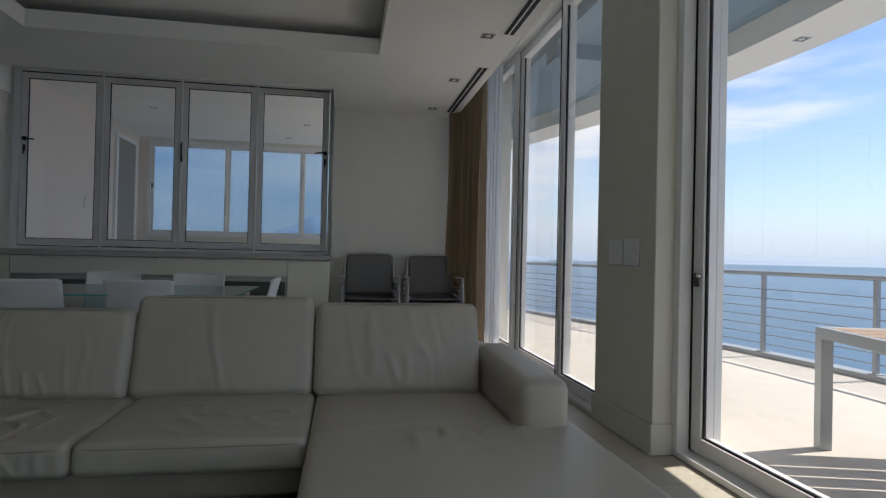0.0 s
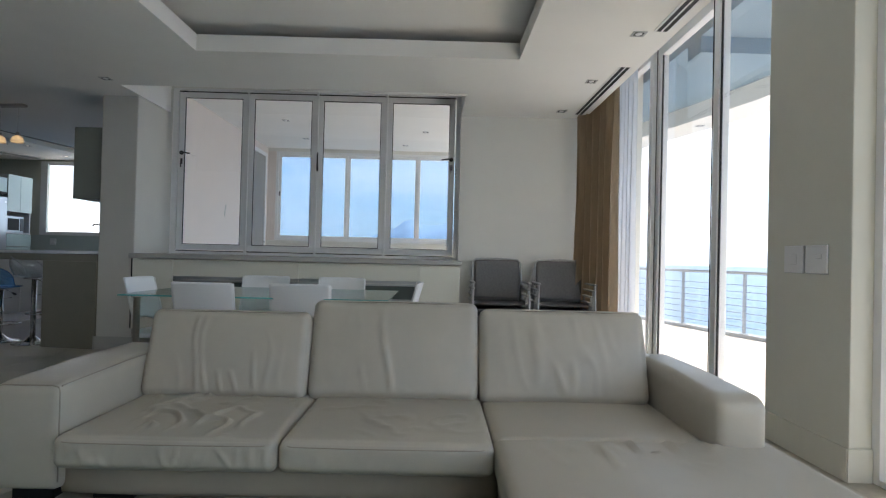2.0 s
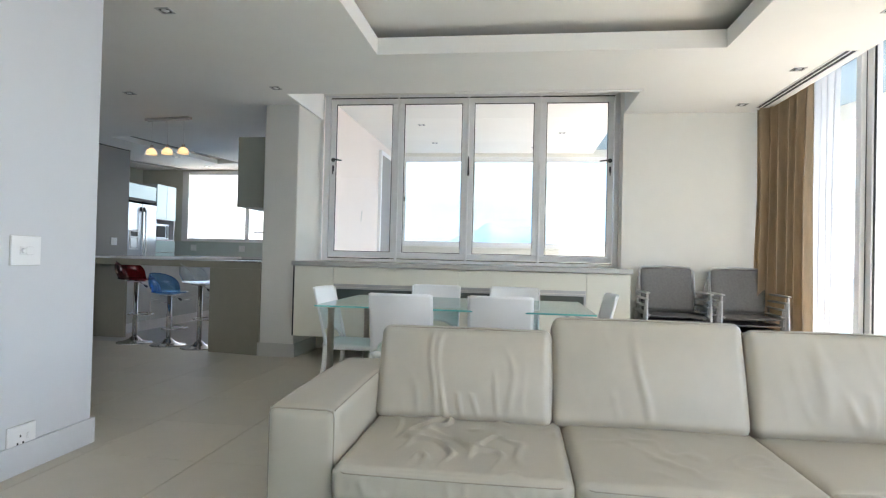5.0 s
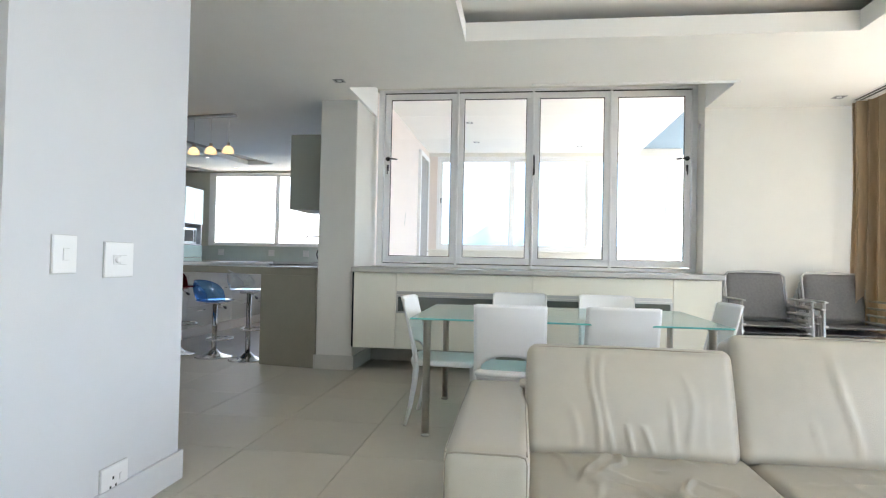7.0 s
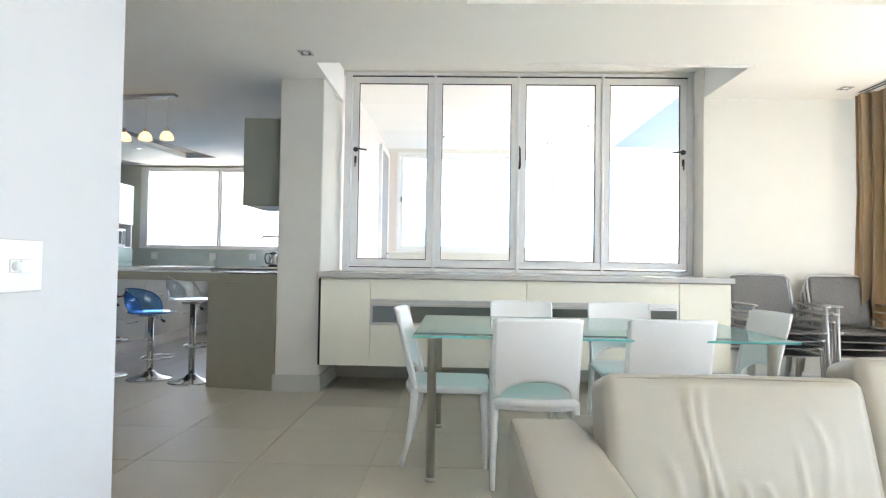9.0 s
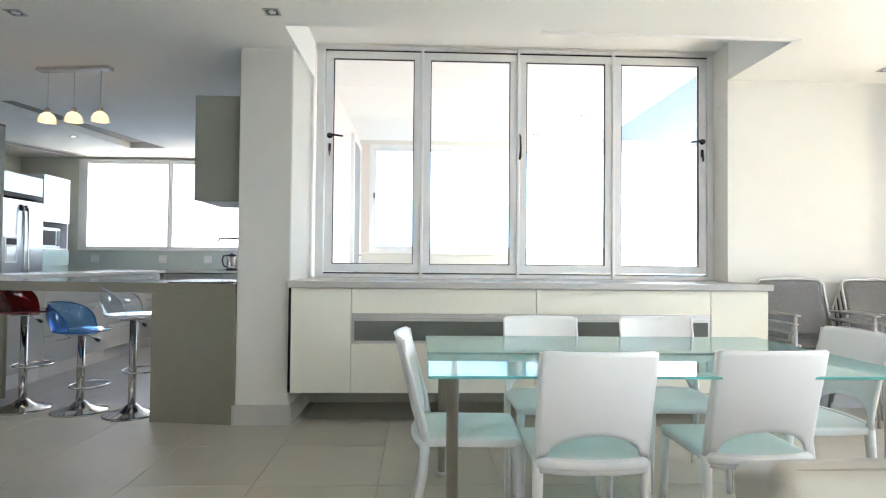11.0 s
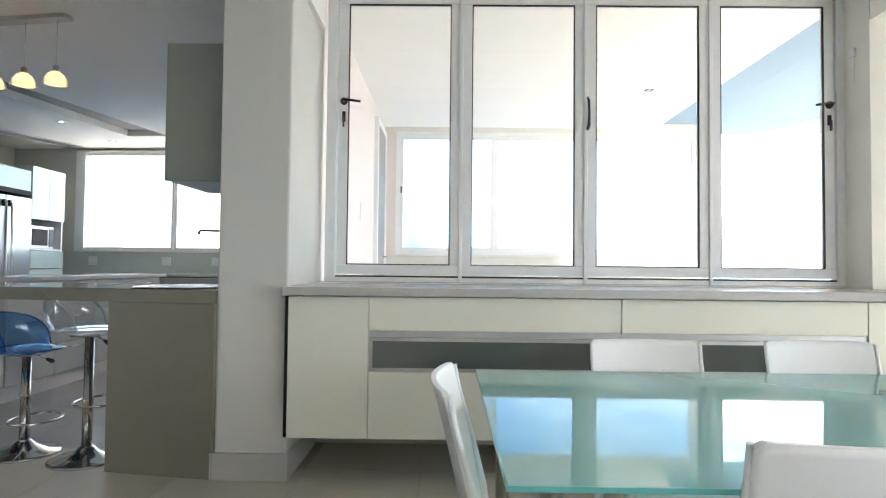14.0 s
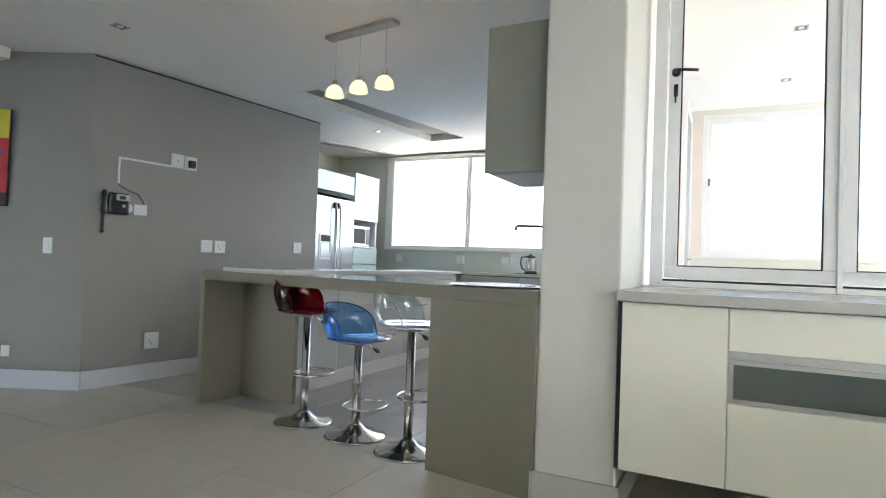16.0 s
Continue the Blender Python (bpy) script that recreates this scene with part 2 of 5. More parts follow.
M_YELLOW = mat("yellow_canvas_paint", (0.75, 0.62, 0.05), 0.7, vary=0.15, scale=25, bump=0.3, bump_scale=90)
M_RED = mat("red_canvas_paint", (0.55, 0.04, 0.05), 0.7, vary=0.25, scale=25, bump=0.3, bump_scale=90)
M_CANVAS_DARK = mat("dark_canvas_paint", (0.05, 0.045, 0.06), 0.7, vary=0.3, scale=25)
M_CANVAS_BLUE = mat("violet_canvas_paint", (0.12, 0.07, 0.25), 0.7, vary=0.3, scale=25)


def sheer_cloth():
    m = mat("white_sheer_cloth", (0.85, 0.85, 0.86), 0.9, vary=0.04, scale=60)
    n, l = m.node_tree.nodes, m.node_tree.links
    tl, tr = n.new("ShaderNodeBsdfTranslucent"), n.new("ShaderNodeBsdfTransparent")
    tl.inputs[0].default_value = (0.94, 0.94, 0.95, 1)
    m1, m2 = n.new("ShaderNodeMixShader"), n.new("ShaderNodeMixShader")
    m1.inputs[0].default_value, m2.inputs[0].default_value = 0.72, 0.3
    l.new(n["Principled BSDF"].outputs[0], m1.inputs[1])
    l.new(tl.outputs[0], m1.inputs[2])
    l.new(m1.outputs[0], m2.inputs[1])
    l.new(tr.outputs[0], m2.inputs[2])
    l.new(m2.outputs[0], n["Material Output"].inputs[0])
    return m


M_SHEER = sheer_cloth()


# ---------------------------------------------------------------- mesh helpers
def add_box(bm, lo, hi, bevel=0.0, seg=2, m=None):
    r = bmesh.ops.create_cube(bm, size=1.0)
    vs = r["verts"]
    for v in vs:
        v.co = Vector([lo[i] + (v.co[i] + 0.5) * (hi[i] - lo[i]) for i in range(3)])
    if bevel:
        es = list({e for v in vs for e in v.link_edges})
        rb = bmesh.ops.bevel(bm, geom=es, offset=bevel, segments=seg, affect="EDGES", profile=0.5)
        vs = list({v for f in rb["faces"] for v in f.verts} | {v for v in vs if v.is_valid})
    if m is not None:
        bmesh.ops.transform(bm, matrix=m, verts=vs)
    return vs


def box(lo, hi, bevel=0.0, seg=2):
    bm = bmesh.new()
    add_box(bm, lo, hi, bevel, seg)
    return bm


def boxes(*items, bevel=0.0):
    bm = bmesh.new()
    for lo, hi in items:
        add_box(bm, lo, hi, bevel)
    return bm


def add_tube(bm, pts, r, seg=10, closed=False, caps=True):
    """A round tube along a polyline; r may be a list, one radius a point."""
    pts = [Vector(p) for p in pts]
    n = len(pts)
    rings, up = [], Vector((0, 0, 1))
    prev = None
    for i, p in enumerate(pts):
        a = pts[i - 1] if (i or closed) else p
        b = pts[(i + 1) % n] if (i < n - 1 or closed) else p
        d = (b - a).normalized()
        if prev is None:
            ref = up if abs(d.z) < 0.9 else Vector((1, 0, 0))
            u = d.cross(ref).normalized()
        else:
            u = (prev - d * prev.dot(d)).normalized()
        prev = u
        w = d.cross(u)
        rad = r[i] if isinstance(r, (list, tuple)) else r
        rings.append([bm.verts.new(p + (u * math.cos(2 * math.pi * k / seg) + w * math.sin(2 * math.pi * k / seg)) * rad) for k in range(seg)])
    for i in range(n if closed else n - 1):
        A, B = rings[i], rings[(i + 1) % n]
        for k in range(seg):
            f = bm.faces.new((A[k], A[(k + 1) % seg], B[(k + 1) % seg], B[k]))
            f.smooth = True
    if caps and not closed:
        bm.faces.new(rings[0][::-1])
        bm.faces.new(rings[-1])
    return bm


def tube(pts, r, seg=10, closed=False):
    return add_tube(bmesh.new(), pts, r, seg, closed)


def lathe(profile, seg=28, at=(0, 0, 0)):
    """Spin (radius, z) pairs round z."""
    bm = bmesh.new()
    rings = []
    for rad, z in profile:
        rings.append([bm.verts.new((at[0] + rad * math.cos(2 * math.pi * k / seg), at[1] + rad * math.sin(2 * math.pi * k / seg), at[2] + z)) for k in range(seg)])
    for A, B in zip(rings, rings[1:]):
        for k in range(seg):
            f = bm.faces.new((A[k], A[(k + 1) % seg], B[(k + 1) % seg], B[k]))
            f.smooth = True
    bm.faces.new(rings[0][::-1])
    bm.faces.new(rings[-1])
    return bm


def prism(poly, z0, z1):
    """A flat polygon pulled up from z0 to z1."""
    bm = bmesh.new()
    lo = [bm.verts.new((x, y, z0)) for x, y in poly]
    hi = [bm.verts.new((x, y, z1)) for x, y in poly]
    n = len(poly)
    bm.faces.new(lo[::-1])
    bm.faces.new(hi)
    for k in range(n):
        bm.faces.new((lo[k], lo[(k + 1) % n], hi[(k + 1) % n], hi[k]))
    bmesh.ops.recalc_face_normals(bm, faces=bm.faces)
    return bm


def soft_box(lo, hi, r, cuts=10, bulge=(0, 0, 0), wrinkle=None):
    """A padded block: rounded edges, bulging faces, optional wrinkles."""
    bm = bmesh.new()
    bmesh.ops.create_cube(bm, size=2.0)
    bmesh.ops.subdivide_edges(bm, edges=bm.edges[:], cuts=cuts, use_grid_fill=True)
    c = Vector([(a + b) / 2 for a, b in zip(lo, hi)])
    h = Vector([(b - a) / 2 for a, b in zip(lo, hi)])
    for v in bm.verts:
        q = v.co.copy()
        p = Vector([q[i] * h[i] for i in range(3)])
        inner = Vector([max(-(h[i] - r), min(h[i] - r, p[i])) for i in range(3)])
        d = p - inner
        if d.length > 1e-6:
            p = inner + d.normalized() * r
        for i in range(3):
            j, k = (i + 1) % 3, (i + 2) % 3
            p[i] += bulge[i] * q[i] * (1 - q[j] ** 2) * (1 - q[k] ** 2)
        if wrinkle:
            p += wrinkle(q, p)
        v.co = c + p
    for f in bm.faces:
        f.smooth = True
    return bm


def link_mesh(name, bm, material, parent=None, smooth=False):
    me = bpy.data.meshes.new(name)
    bm.to_mesh(me)
    bm.free()
    me.materials.append(material)
    ob = new(name, me)
    if parent is not None:
        ob.parent = parent
    return ob


def part(name, bm, material, parent, label=""):
    ob = link_mesh(name, bm, material, parent)
    return tagged(ob, label) if label else ob


def structure(name, bm, material, label, category=""):
    return tagged(link_mesh(name, bm, material), label, category, kind="structure")


def thing(name, label, category, at=(0, 0, 0), turn=0.0, group=""):
    ob = new(name)
    ob.empty_display_size = 0.1
    ob.matrix_basis = pose(*at, 0, 0, turn)
    return tagged(ob, label, category, group)


def line_wall(a, b, thick, z0, z1, side=1):
    """An upright slab whose face runs from a to b; thickness lies to the left of that run for side 1."""
    a, b = Vector(a), Vector(b)
    u = (b - a).normalized()
    w = Vector((-u.y, u.x)) * thick * side
    return prism([a, b, b + w, a + w], z0, z1)


# ---------------------------------------------------------------- structure
CEIL = 2.785
WIN_L, WIN_R = -3.29, 0.235
TILE = 0.667
TX, TY = -2.59, 4.515


def rail_x(y):
    """The terrace's curved outer edge."""
    d = y - 4.5
    if d > 4.2:
        return 5.40 - 0.036 * 4.2 ** 2 - 0.27 * (d - 4.2)
    return 5.40 - 0.036 * d * d


floor = structure("floor", box((-10.8, -2.4, -0.12), (2.3, 12.2, -0.004)), M_GROUT, "concrete floor bed under large beige porcelain tiles", "floor")

# walls
structure("wall_north_east", box((WIN_R, 7.52, 0), (2.4, 7.86, 3.4)), M_WALL, "pale warm white painted wall beside the window", "wall")
structure("wall_under_window", box((-3.33, 7.72, 0), (WIN_R, 7.86, 1.063)), M_WALL, "painted wall below the window sill", "wall")
structure("wall_over_window", box((-3.33, 7.72, 3.095), (WIN_R, 7.86, 3.4)), M_WALL, "painted lintel above the folding window", "wall")
structure("wall_column", box((-3.722, 7.02, 0), (-3.33, 7.86, 3.4), 0.012), M_COLUMN, "square column between kitchen and window, shade put into its paint", "wall")
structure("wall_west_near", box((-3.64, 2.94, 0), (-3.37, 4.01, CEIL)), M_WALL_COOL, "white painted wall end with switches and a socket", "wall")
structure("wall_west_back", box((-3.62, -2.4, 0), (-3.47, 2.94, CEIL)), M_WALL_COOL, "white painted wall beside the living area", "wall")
structure("door_1", box((-3.47, 1.95, 0.005), (-3.425, 2.93, 2.1), 0.003), M_GREY, "closed grey painted door set back in the wall", "door")
structure("wall_south", boxes(((0.2, -2.55, 2.9), (2.4, -2.4, 3.4)), ((-3.62, -2.55, 0), (0.2, -2.4, 3.4)), ((2.2, -2.55, 0), (2.4, -2.4, 2.9))), M_WALL, "plain painted wall that closes the living area", "wall")
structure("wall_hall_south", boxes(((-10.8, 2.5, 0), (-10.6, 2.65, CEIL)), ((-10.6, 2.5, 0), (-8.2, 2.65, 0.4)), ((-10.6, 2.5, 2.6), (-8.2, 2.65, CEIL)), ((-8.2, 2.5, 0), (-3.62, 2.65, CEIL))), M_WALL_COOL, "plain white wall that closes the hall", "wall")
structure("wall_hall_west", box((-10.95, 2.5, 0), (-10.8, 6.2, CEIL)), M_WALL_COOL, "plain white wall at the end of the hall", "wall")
GC, GE = Vector((-7.645, 7.205)), Vector((-7.325, 9.765))
GU = (GE - GC).normalized()
structure("wall_grey_long", line_wall(GC, GE, 0.16, 0, CEIL, 1), M_GREY, "matt grey painted wall beside the breakfast bar", "wall")
HD = Vector((-0.9, -0.435)).normalized()
HE = GC + HD * 3.5
structure("wall_grey_hall", line_wall(HE, GC, 0.16, 0, CEIL, 1), M_GREY, "matt grey painted hall wall with a picture", "wall")
structure("wall_kitchen_west", line_wall((-8.45, 9.6), (-8.64, 12.2), 0.15, 0, CEIL, 1), M_KITCHEN_WALL, "sage painted kitchen wall behind the fridge", "wall")
structure("wall_kitchen_return", line_wall((-8.6, 9.725), (-7.45, 9.665), 0.12, 0, CEIL, -1), M_KITCHEN_WALL, "sage painted return wall beside the fridge", "wall")

# Proud black strip stands in for the shade of a recessed ceiling gap.
structure("trim_grey_shadow_strip", line_wall(GC + Vector((0.0, 0.0)), GE, 0.003, CEIL - 0.016, CEIL - 0.001, -1), M_GASKET, "black strip for the shadow gap under the ceiling, grey wall", "trim")
# kitchen window wall
KA, KB = Vector((-8.62, 11.97)), Vector((-3.45, 11.80))
KU = (KB - KA).normalized()
KW0 = 0.95


def on_k(s, off=0.0):
    p = KA + KU * s + Vector((KU.y, -KU.x)) * off
    return (p.x, p.y)


structure("wall_kitchen_pier", line_wall(on_k(0), on_k(KW0), -0.18, 0, 3.2, -1), M_KITCHEN_WALL, "sage painted pier beside the kitchen window", "wall")
structure("wall_kitchen_sill", line_wall(on_k(KW0), on_k(5.17), -0.18, 0, 1.335, -1), M_KITCHEN_WALL, "painted wall below the kitchen window", "wall")
structure("wall_kitchen_head", line_wall(on_k(KW0), on_k(5.17), -0.18, 2.75, 3.2, -1), M_KITCHEN_WALL, "painted lintel above the kitchen window", "wall")

# enclosed sunroom beyond the folding window
structure("wall_sunroom_west", box((-3.62, 7.86, 0), (-3.36, 12.2, 3.4)), M_PINK, "blush painted side wall of the sunroom", "wall")
structure("wall_sunroom_sill", box((-3.36, 12.0, 0), (1.2, 12.2, 1.345)), M_WALL, "white wall below the sunroom windows", "wall")
structure("wall_sunroom_head", box((-3.36, 12.0, 3.085), (1.2, 12.2, 3.4)), M_WALL, "white lintel above the sunroom windows", "wall")
structure("wall_sunroom_pier", box((1.03, 12.0, 1.345), (1.2, 12.2, 3.085)), M_WALL, "white pier at the sunroom corner", "wall")
structure("wall_sunroom_corner", box((-3.36, 12.0, 1.345), (-3.2, 12.2, 3.085)), M_PINK, "blush pier at the sunroom corner", "wall")
# Floor colour is lowered here to dim the ceiling above.
structure("floor_sunroom", box((-3.36, 7.86, -0.1), (0.75, 12.0, 0.0)), M_DECK_LOW_BOUNCE, "sunroom screed floor, darkened to bounce less light", "floor")
structure("ceiling_sunroom", box((-3.36, 7.86, 3.15), (0.45, 12.0, 3.4)), M_CEIL, "white plaster sunroom ceiling", "ceiling")

# east side: column and glazing line
GX = 2.2
structure("wall_east_column", box((2.125, 3.60, 0), (2.45, 4.37, 3.4), 0.006), M_COLUMN_EAST, "pale painted column between the sliding doors", "wall")


def ceiling_mesh():
    """Flat ceiling with its raised coffer, window recess, curtain pocket and kitchen slot."""
    bm = bmesh.new()
    t = 0.10
    holes = [(-2.08, 0.643, -0.6, 5.507), (-3.30, 0.24, 6.60, 7.72)]
    xs = sorted({-10.8, -3.62, -3.30, -2.08, 0.24, 0.643, 1.70})
    ys = sorted({-2.4, -0.6, 5.507, 6.60, 7.72, 8.0})
    for x0, x1 in zip(xs, xs[1:]):
        for y0, y1 in zip(ys, ys[1:]):
            cx, cy = (x0 + x1) / 2, (y0 + y1) / 2
            if cx > -3.62 and cy > 7.72:
                continue
            if any(a < cx < b and c < cy < d for a, b, c, d in holes):
                continue
            add_box(bm, (x0, y0, CEIL), (x1, y1, CEIL + t))
    # kitchen part round the angled slot
    slot = [(-6.86, 8.69), (-6.48, 8.65), (-6.0, 11.05), (-6.52, 11.10)]
    rim = [(-10.8, 8.0), (-3.36, 8.0), (-3.36, 12.7), (-10.8, 12.7)]
    for k in range(4):
        j = (k + 1) % 4
        lo = [bm.verts.new((x, y, CEIL)) for x, y in (rim[k], rim[j], slot[j], slot[k])]
        bm.faces.new(lo[::-1])
        side = [bm.verts.new((x, y, z)) for (x, y), z in ((slot[k], CEIL), (slot[j], CEIL), (slot[j], CEIL + 0.3), (slot[k], CEIL + 0.3))]
        bm.faces.new(side)
    bm.faces.new([bm.verts.new((x, y, CEIL + 0.3)) for x, y in slot][::-1])
    # coffer: upstand, wide cove and upper ceiling
    a, b, c, d = holes[0]
    w, u = 0.03, 0.12
    for lo, hi in (((a - w, c - w, CEIL + t), (a, d + w, CEIL + u + 0.02)), ((b, c - w, CEIL + t), (b + w, d + w, CEIL + u + 0.02)),
                   ((a, d, CEIL + t), (b, d + w, CEIL + u + 0.02)), ((a, c - w, CEIL + t), (b, c, CEIL + u + 0.02))):
        add_box(bm, lo, hi)
    e = 0.28
    add_box(bm, (a - e, c - e, CEIL + 0.23), (b + e, d + e, CEIL + 0.30))
    for lo, hi in (((a - e - 0.05, c - e, CEIL + t), (a - e, d + e, CEIL + 0.3)), ((b + e, c - e, CEIL + t), (b + e + 0.05, d + e, CEIL + 0.3)),
                   ((a - e, d + e, CEIL + t), (b + e, d + e + 0.05, CEIL + 0.3)), ((a - e, c - e - 0.05, CEIL + t), (b + e, c - e, CEIL + 0.3))):
        add_box(bm, lo, hi)
    # window recess lid and sides
    a, b, c, d = holes[1]
    add_box(bm, (a - 0.03, c - 0.03, 3.10), (b + 0.03, d, 3.17))
    add_box(bm, (a - 0.03, c - 0.03, CEIL + t), (b + 0.03, c, 3.10))
    add_box(bm, (b, c, CEIL + t), (b + 0.03, d, 3.10))
    add_box(bm, (a - 0.03, c, CEIL + t), (a, d, 3.10))
    # curtain pocket
    add_box(bm, (1.66, -2.4, CEIL + t), (1.70, 7.52, 3.36))
    add_box(bm, (1.66, -2.4, 3.36), (2.4, 7.52, 3.42))
    return bm


# Added grey lid imitates the unlit depth of the ceiling slot.
structure("trim_slot_shade_lid", prism([(-6.85, 8.70), (-6.49, 8.665), (-6.012, 11.04), (-6.512, 11.085)], CEIL + 0.075, CEIL + 0.10), M_GREY, "grey lid added for the shade inside the kitchen ceiling slot", "trim")
structure("ceiling", ceiling_mesh(), M_CEIL, "white plaster ceiling with a raised coffer and recesses", "ceiling")
structure("trim_recess", box((-1.56, 6.585, CEIL - 0.018), (0.255, 6.615, CEIL - 0.001)), M_CEIL, "thin white edge strip at the window recess", "trim")


# baseboards
def base_run(name, a, b, h=0.145, t=0.016, side=1, m=None):
    structure(name, line_wall(a, b, t, 0, h, side), m or M_WALL_COOL, "painted skirting board along the wall foot", "baseboard")


base_run("baseboard_column_front", (-3.738, 7.016), (-3.327, 7.016), side=-1, m=M_SKIRT)
base_run("baseboard_column_side", (-3.327, 7.0), (-3.327, 7.72), side=-1, m=M_SKIRT)
base_run("baseboard_west_near", (-3.367, 2.95), (-3.367, 4.01), side=-1)
base_run("baseboard_west_end", (-3.65, 4.013), (-3.351, 4.013), side=1)
base_run("baseboard_grey_long", GC - GU * 0.0 + Vector((0.003, 0)), GE + Vector((0.003, 0)), 0.15, side=-1)
base_run("baseboard_grey_hall", HE + Vector((0.002, -0.004)), GC + Vector((0.006, -0.002)), 0.15, side=-1)
base_run("baseboard_east_column", (2.122, 3.59), (2.122, 4.37), 0.17, side=1, m=M_COLUMN_EAST)
base_run("baseboard_east_end", (2.11, 3.597), (2.238, 3.597), 0.17, side=-1, m=M_COLUMN_EAST)
base_run("baseboard_under_window", (-3.31, 7.717), (0.235, 7.717), side=-1, m=M_SKIRT)
base_run("baseboard_north_east", (0.25, 7.517), (2.1, 7.517), side=-1)


# folding window with four leaves
def folding_window():
    w = structure("window_1", boxes(((WIN_L, 7.76, 1.064), (WIN_R, 7.84, 1.097)), ((WIN_L, 7.76, 3.063), (WIN_R, 7.84, 3.094)),
                                    ((WIN_L, 7.76, 1.097), (WIN_L + 0.068, 7.84, 3.063)), ((WIN_R - 0.053, 7.76, 1.097), (WIN_R, 7.84, 3.063)), bevel=0.003),
                  M_ALU_GREY, "grey aluminium folding window with four closed leaves", "window")
    part("track", box((WIN_L + 0.07, 7.775, 1.0975), (WIN_R - 0.055, 7.825, 1.109)), M_GASKET, w, "black bottom track")
    part("track", box((WIN_L + 0.07, 7.775, 3.0515), (WIN_R - 0.055, 7.825, 3.0625)), M_GASKET, w, "black top track")
    n, x0, x1 = 4, WIN_L + 0.072, WIN_R - 0.057
    step = (x1 - x0) / n
    for k in range(n):
        a, b = x0 + k * step + 0.006, x0 + (k + 1) * step - 0.006
        z0, z1, f = 1.116, 3.049, 0.066
        fr = part("leaf_frame", boxes(((a, 7.77, z0), (b, 7.82, z0 + f)), ((a, 7.77, z1 - f), (b, 7.82, z1)),
                                      ((a, 7.77, z0 + f), (a + f, 7.82, z1 - f)), ((b - f, 7.77, z0 + f), (b, 7.82, z1 - f)), bevel=0.004), M_ALU_GREY, w)
        g = 0.007
        part("gasket", boxes(((a + f, 7.774, z0 + f), (b - f, 7.79, z0 + f + g)), ((a + f, 7.774, z1 - f - g), (b - f, 7.79, z1 - f)),
                             ((a + f, 7.774, z0 + f + g), (a + f + g, 7.79, z1 - f - g)), ((b - f - g, 7.774, z0 + f + g), (b - f, 7.79, z1 - f - g))), M_GASKET, fr)
        p = part("pane", box((a + f, 7.792, z0 + f), (b - f, 7.798, z1 - f)), M_GLASS, fr)
        p.visible_shadow = False
        if k:
            xm = x0 + k * step
            part("hinge_post", box((xm - 0.013, 7.752, 1.068), (xm + 0.013, 7.769, 3.09), 0.004), M_ALU_GREY, w)
    for x, s in ((x0 + 0.045, 1), (x1 - 0.045, -1)):
        h = part("handle", lathe([(0.024, 0), (0.026, 0.004), (0.024, 0.016), (0.012, 0.02)], 16), M_BLACK, w, "black lever handle")
        h.matrix_basis = pose(x, 7.769, 2.30, 90, 0, 0)
        part("lever", tube([(x, 7.75, 2.30), (x, 7.715, 2.30), (x + s * 0.03, 7.712, 2.298), (x + s * 0.12, 7.712, 2.285)], 0.0085, 8), M_BLACK, w)
        part("lock", boxes(((x - 0.011, 7.755, 2.16), (x + 0.011, 7.769, 2.23)), ((x - 0.004, 7.735, 2.12), (x + 0.004, 7.757, 2.19)), bevel=0.002), M_BLACK, w)
    xm = x0 + 2 * step + 0.012
    part("pull_handle", tube([(xm, 7.76, 2.12), (xm + 0.004, 7.735, 2.14), (xm + 0.004, 7.725, 2.22), (xm + 0.002, 7.73, 2.31), (xm, 7.76, 2.34)],
                             [0.012, 0.012, 0.009, 0.009, 0.008], 8), M_BLACK, w)
    return w


folding_window()


def glazed(name, origin, ang, spans, z0, z1, label, f=0.05, m=M_ALU, d=0.05, g=M_GLASS):
    """A fixed window band: outer frame, then one sash a span, each with its pane. Runs along local x."""
    w = thing(name, label, "window", (origin[0], origin[1], 0), ang)
    tagged(w, kind="structure")
    L = spans[-1]
    part("window_frame", boxes(((0, -d, z0), (L, d, z0 + f)), ((0, -d, z1 - f), (L, d, z1)), ((0, -d, z0 + f), (f, d, z1 - f)), ((L - f, -d, z0 + f), (L, d, z1 - f)), bevel=0.004), m, w)
    for k, (a, b) in enumerate(zip(spans, spans[1:])):
        a, b = max(a, f), min(b, L - f)
        o = 0.012 if k % 2 else -0.012
        s = part("sash", boxes(((a, o - 0.018, z0 + f), (b, o + 0.018, z0 + 2 * f)), ((a, o - 0.018, z1 - 2 * f), (b, o + 0.018, z1 - f)),
                               ((a, o - 0.018, z0 + 2 * f), (a + f, o + 0.018, z1 - 2 * f)), ((b - f, o - 0.018, z0 + 2 * f), (b, o + 0.018, z1 - 2 * f)), bevel=0.003), m, w)
        p = part("pane", box((a + f, o - 0.003, z0 + 2 * f), (b - f, o + 0.003, z1 - 2 * f)), g, s)
        p.visible_shadow = False
        if k == 0:
            part("catch", box((a + 0.015, o - 0.04, (z0 + z1) / 2), (a + 0.035, o - 0.018, (z0 + z1) / 2 + 0.09), 0.004), M_GASKET, s)
    return w


glazed("window_2", on_k(KW0, 0.02), math.degrees(math.atan2(KU.y, KU.x)), [0, 1.40, 2.9, 4.16], 1.335, 2.75, "white sliding kitchen window with bright sky beyond", 0.034)
structure("trim_kitchen_jamb", line_wall(on_k(KW0 + 0.036, 0.072), on_k(KW0 + 0.15, 0.072), 0.02, 1.37, 2.715, -1), M_ALU, "white window jamb in the kitchen", "trim")
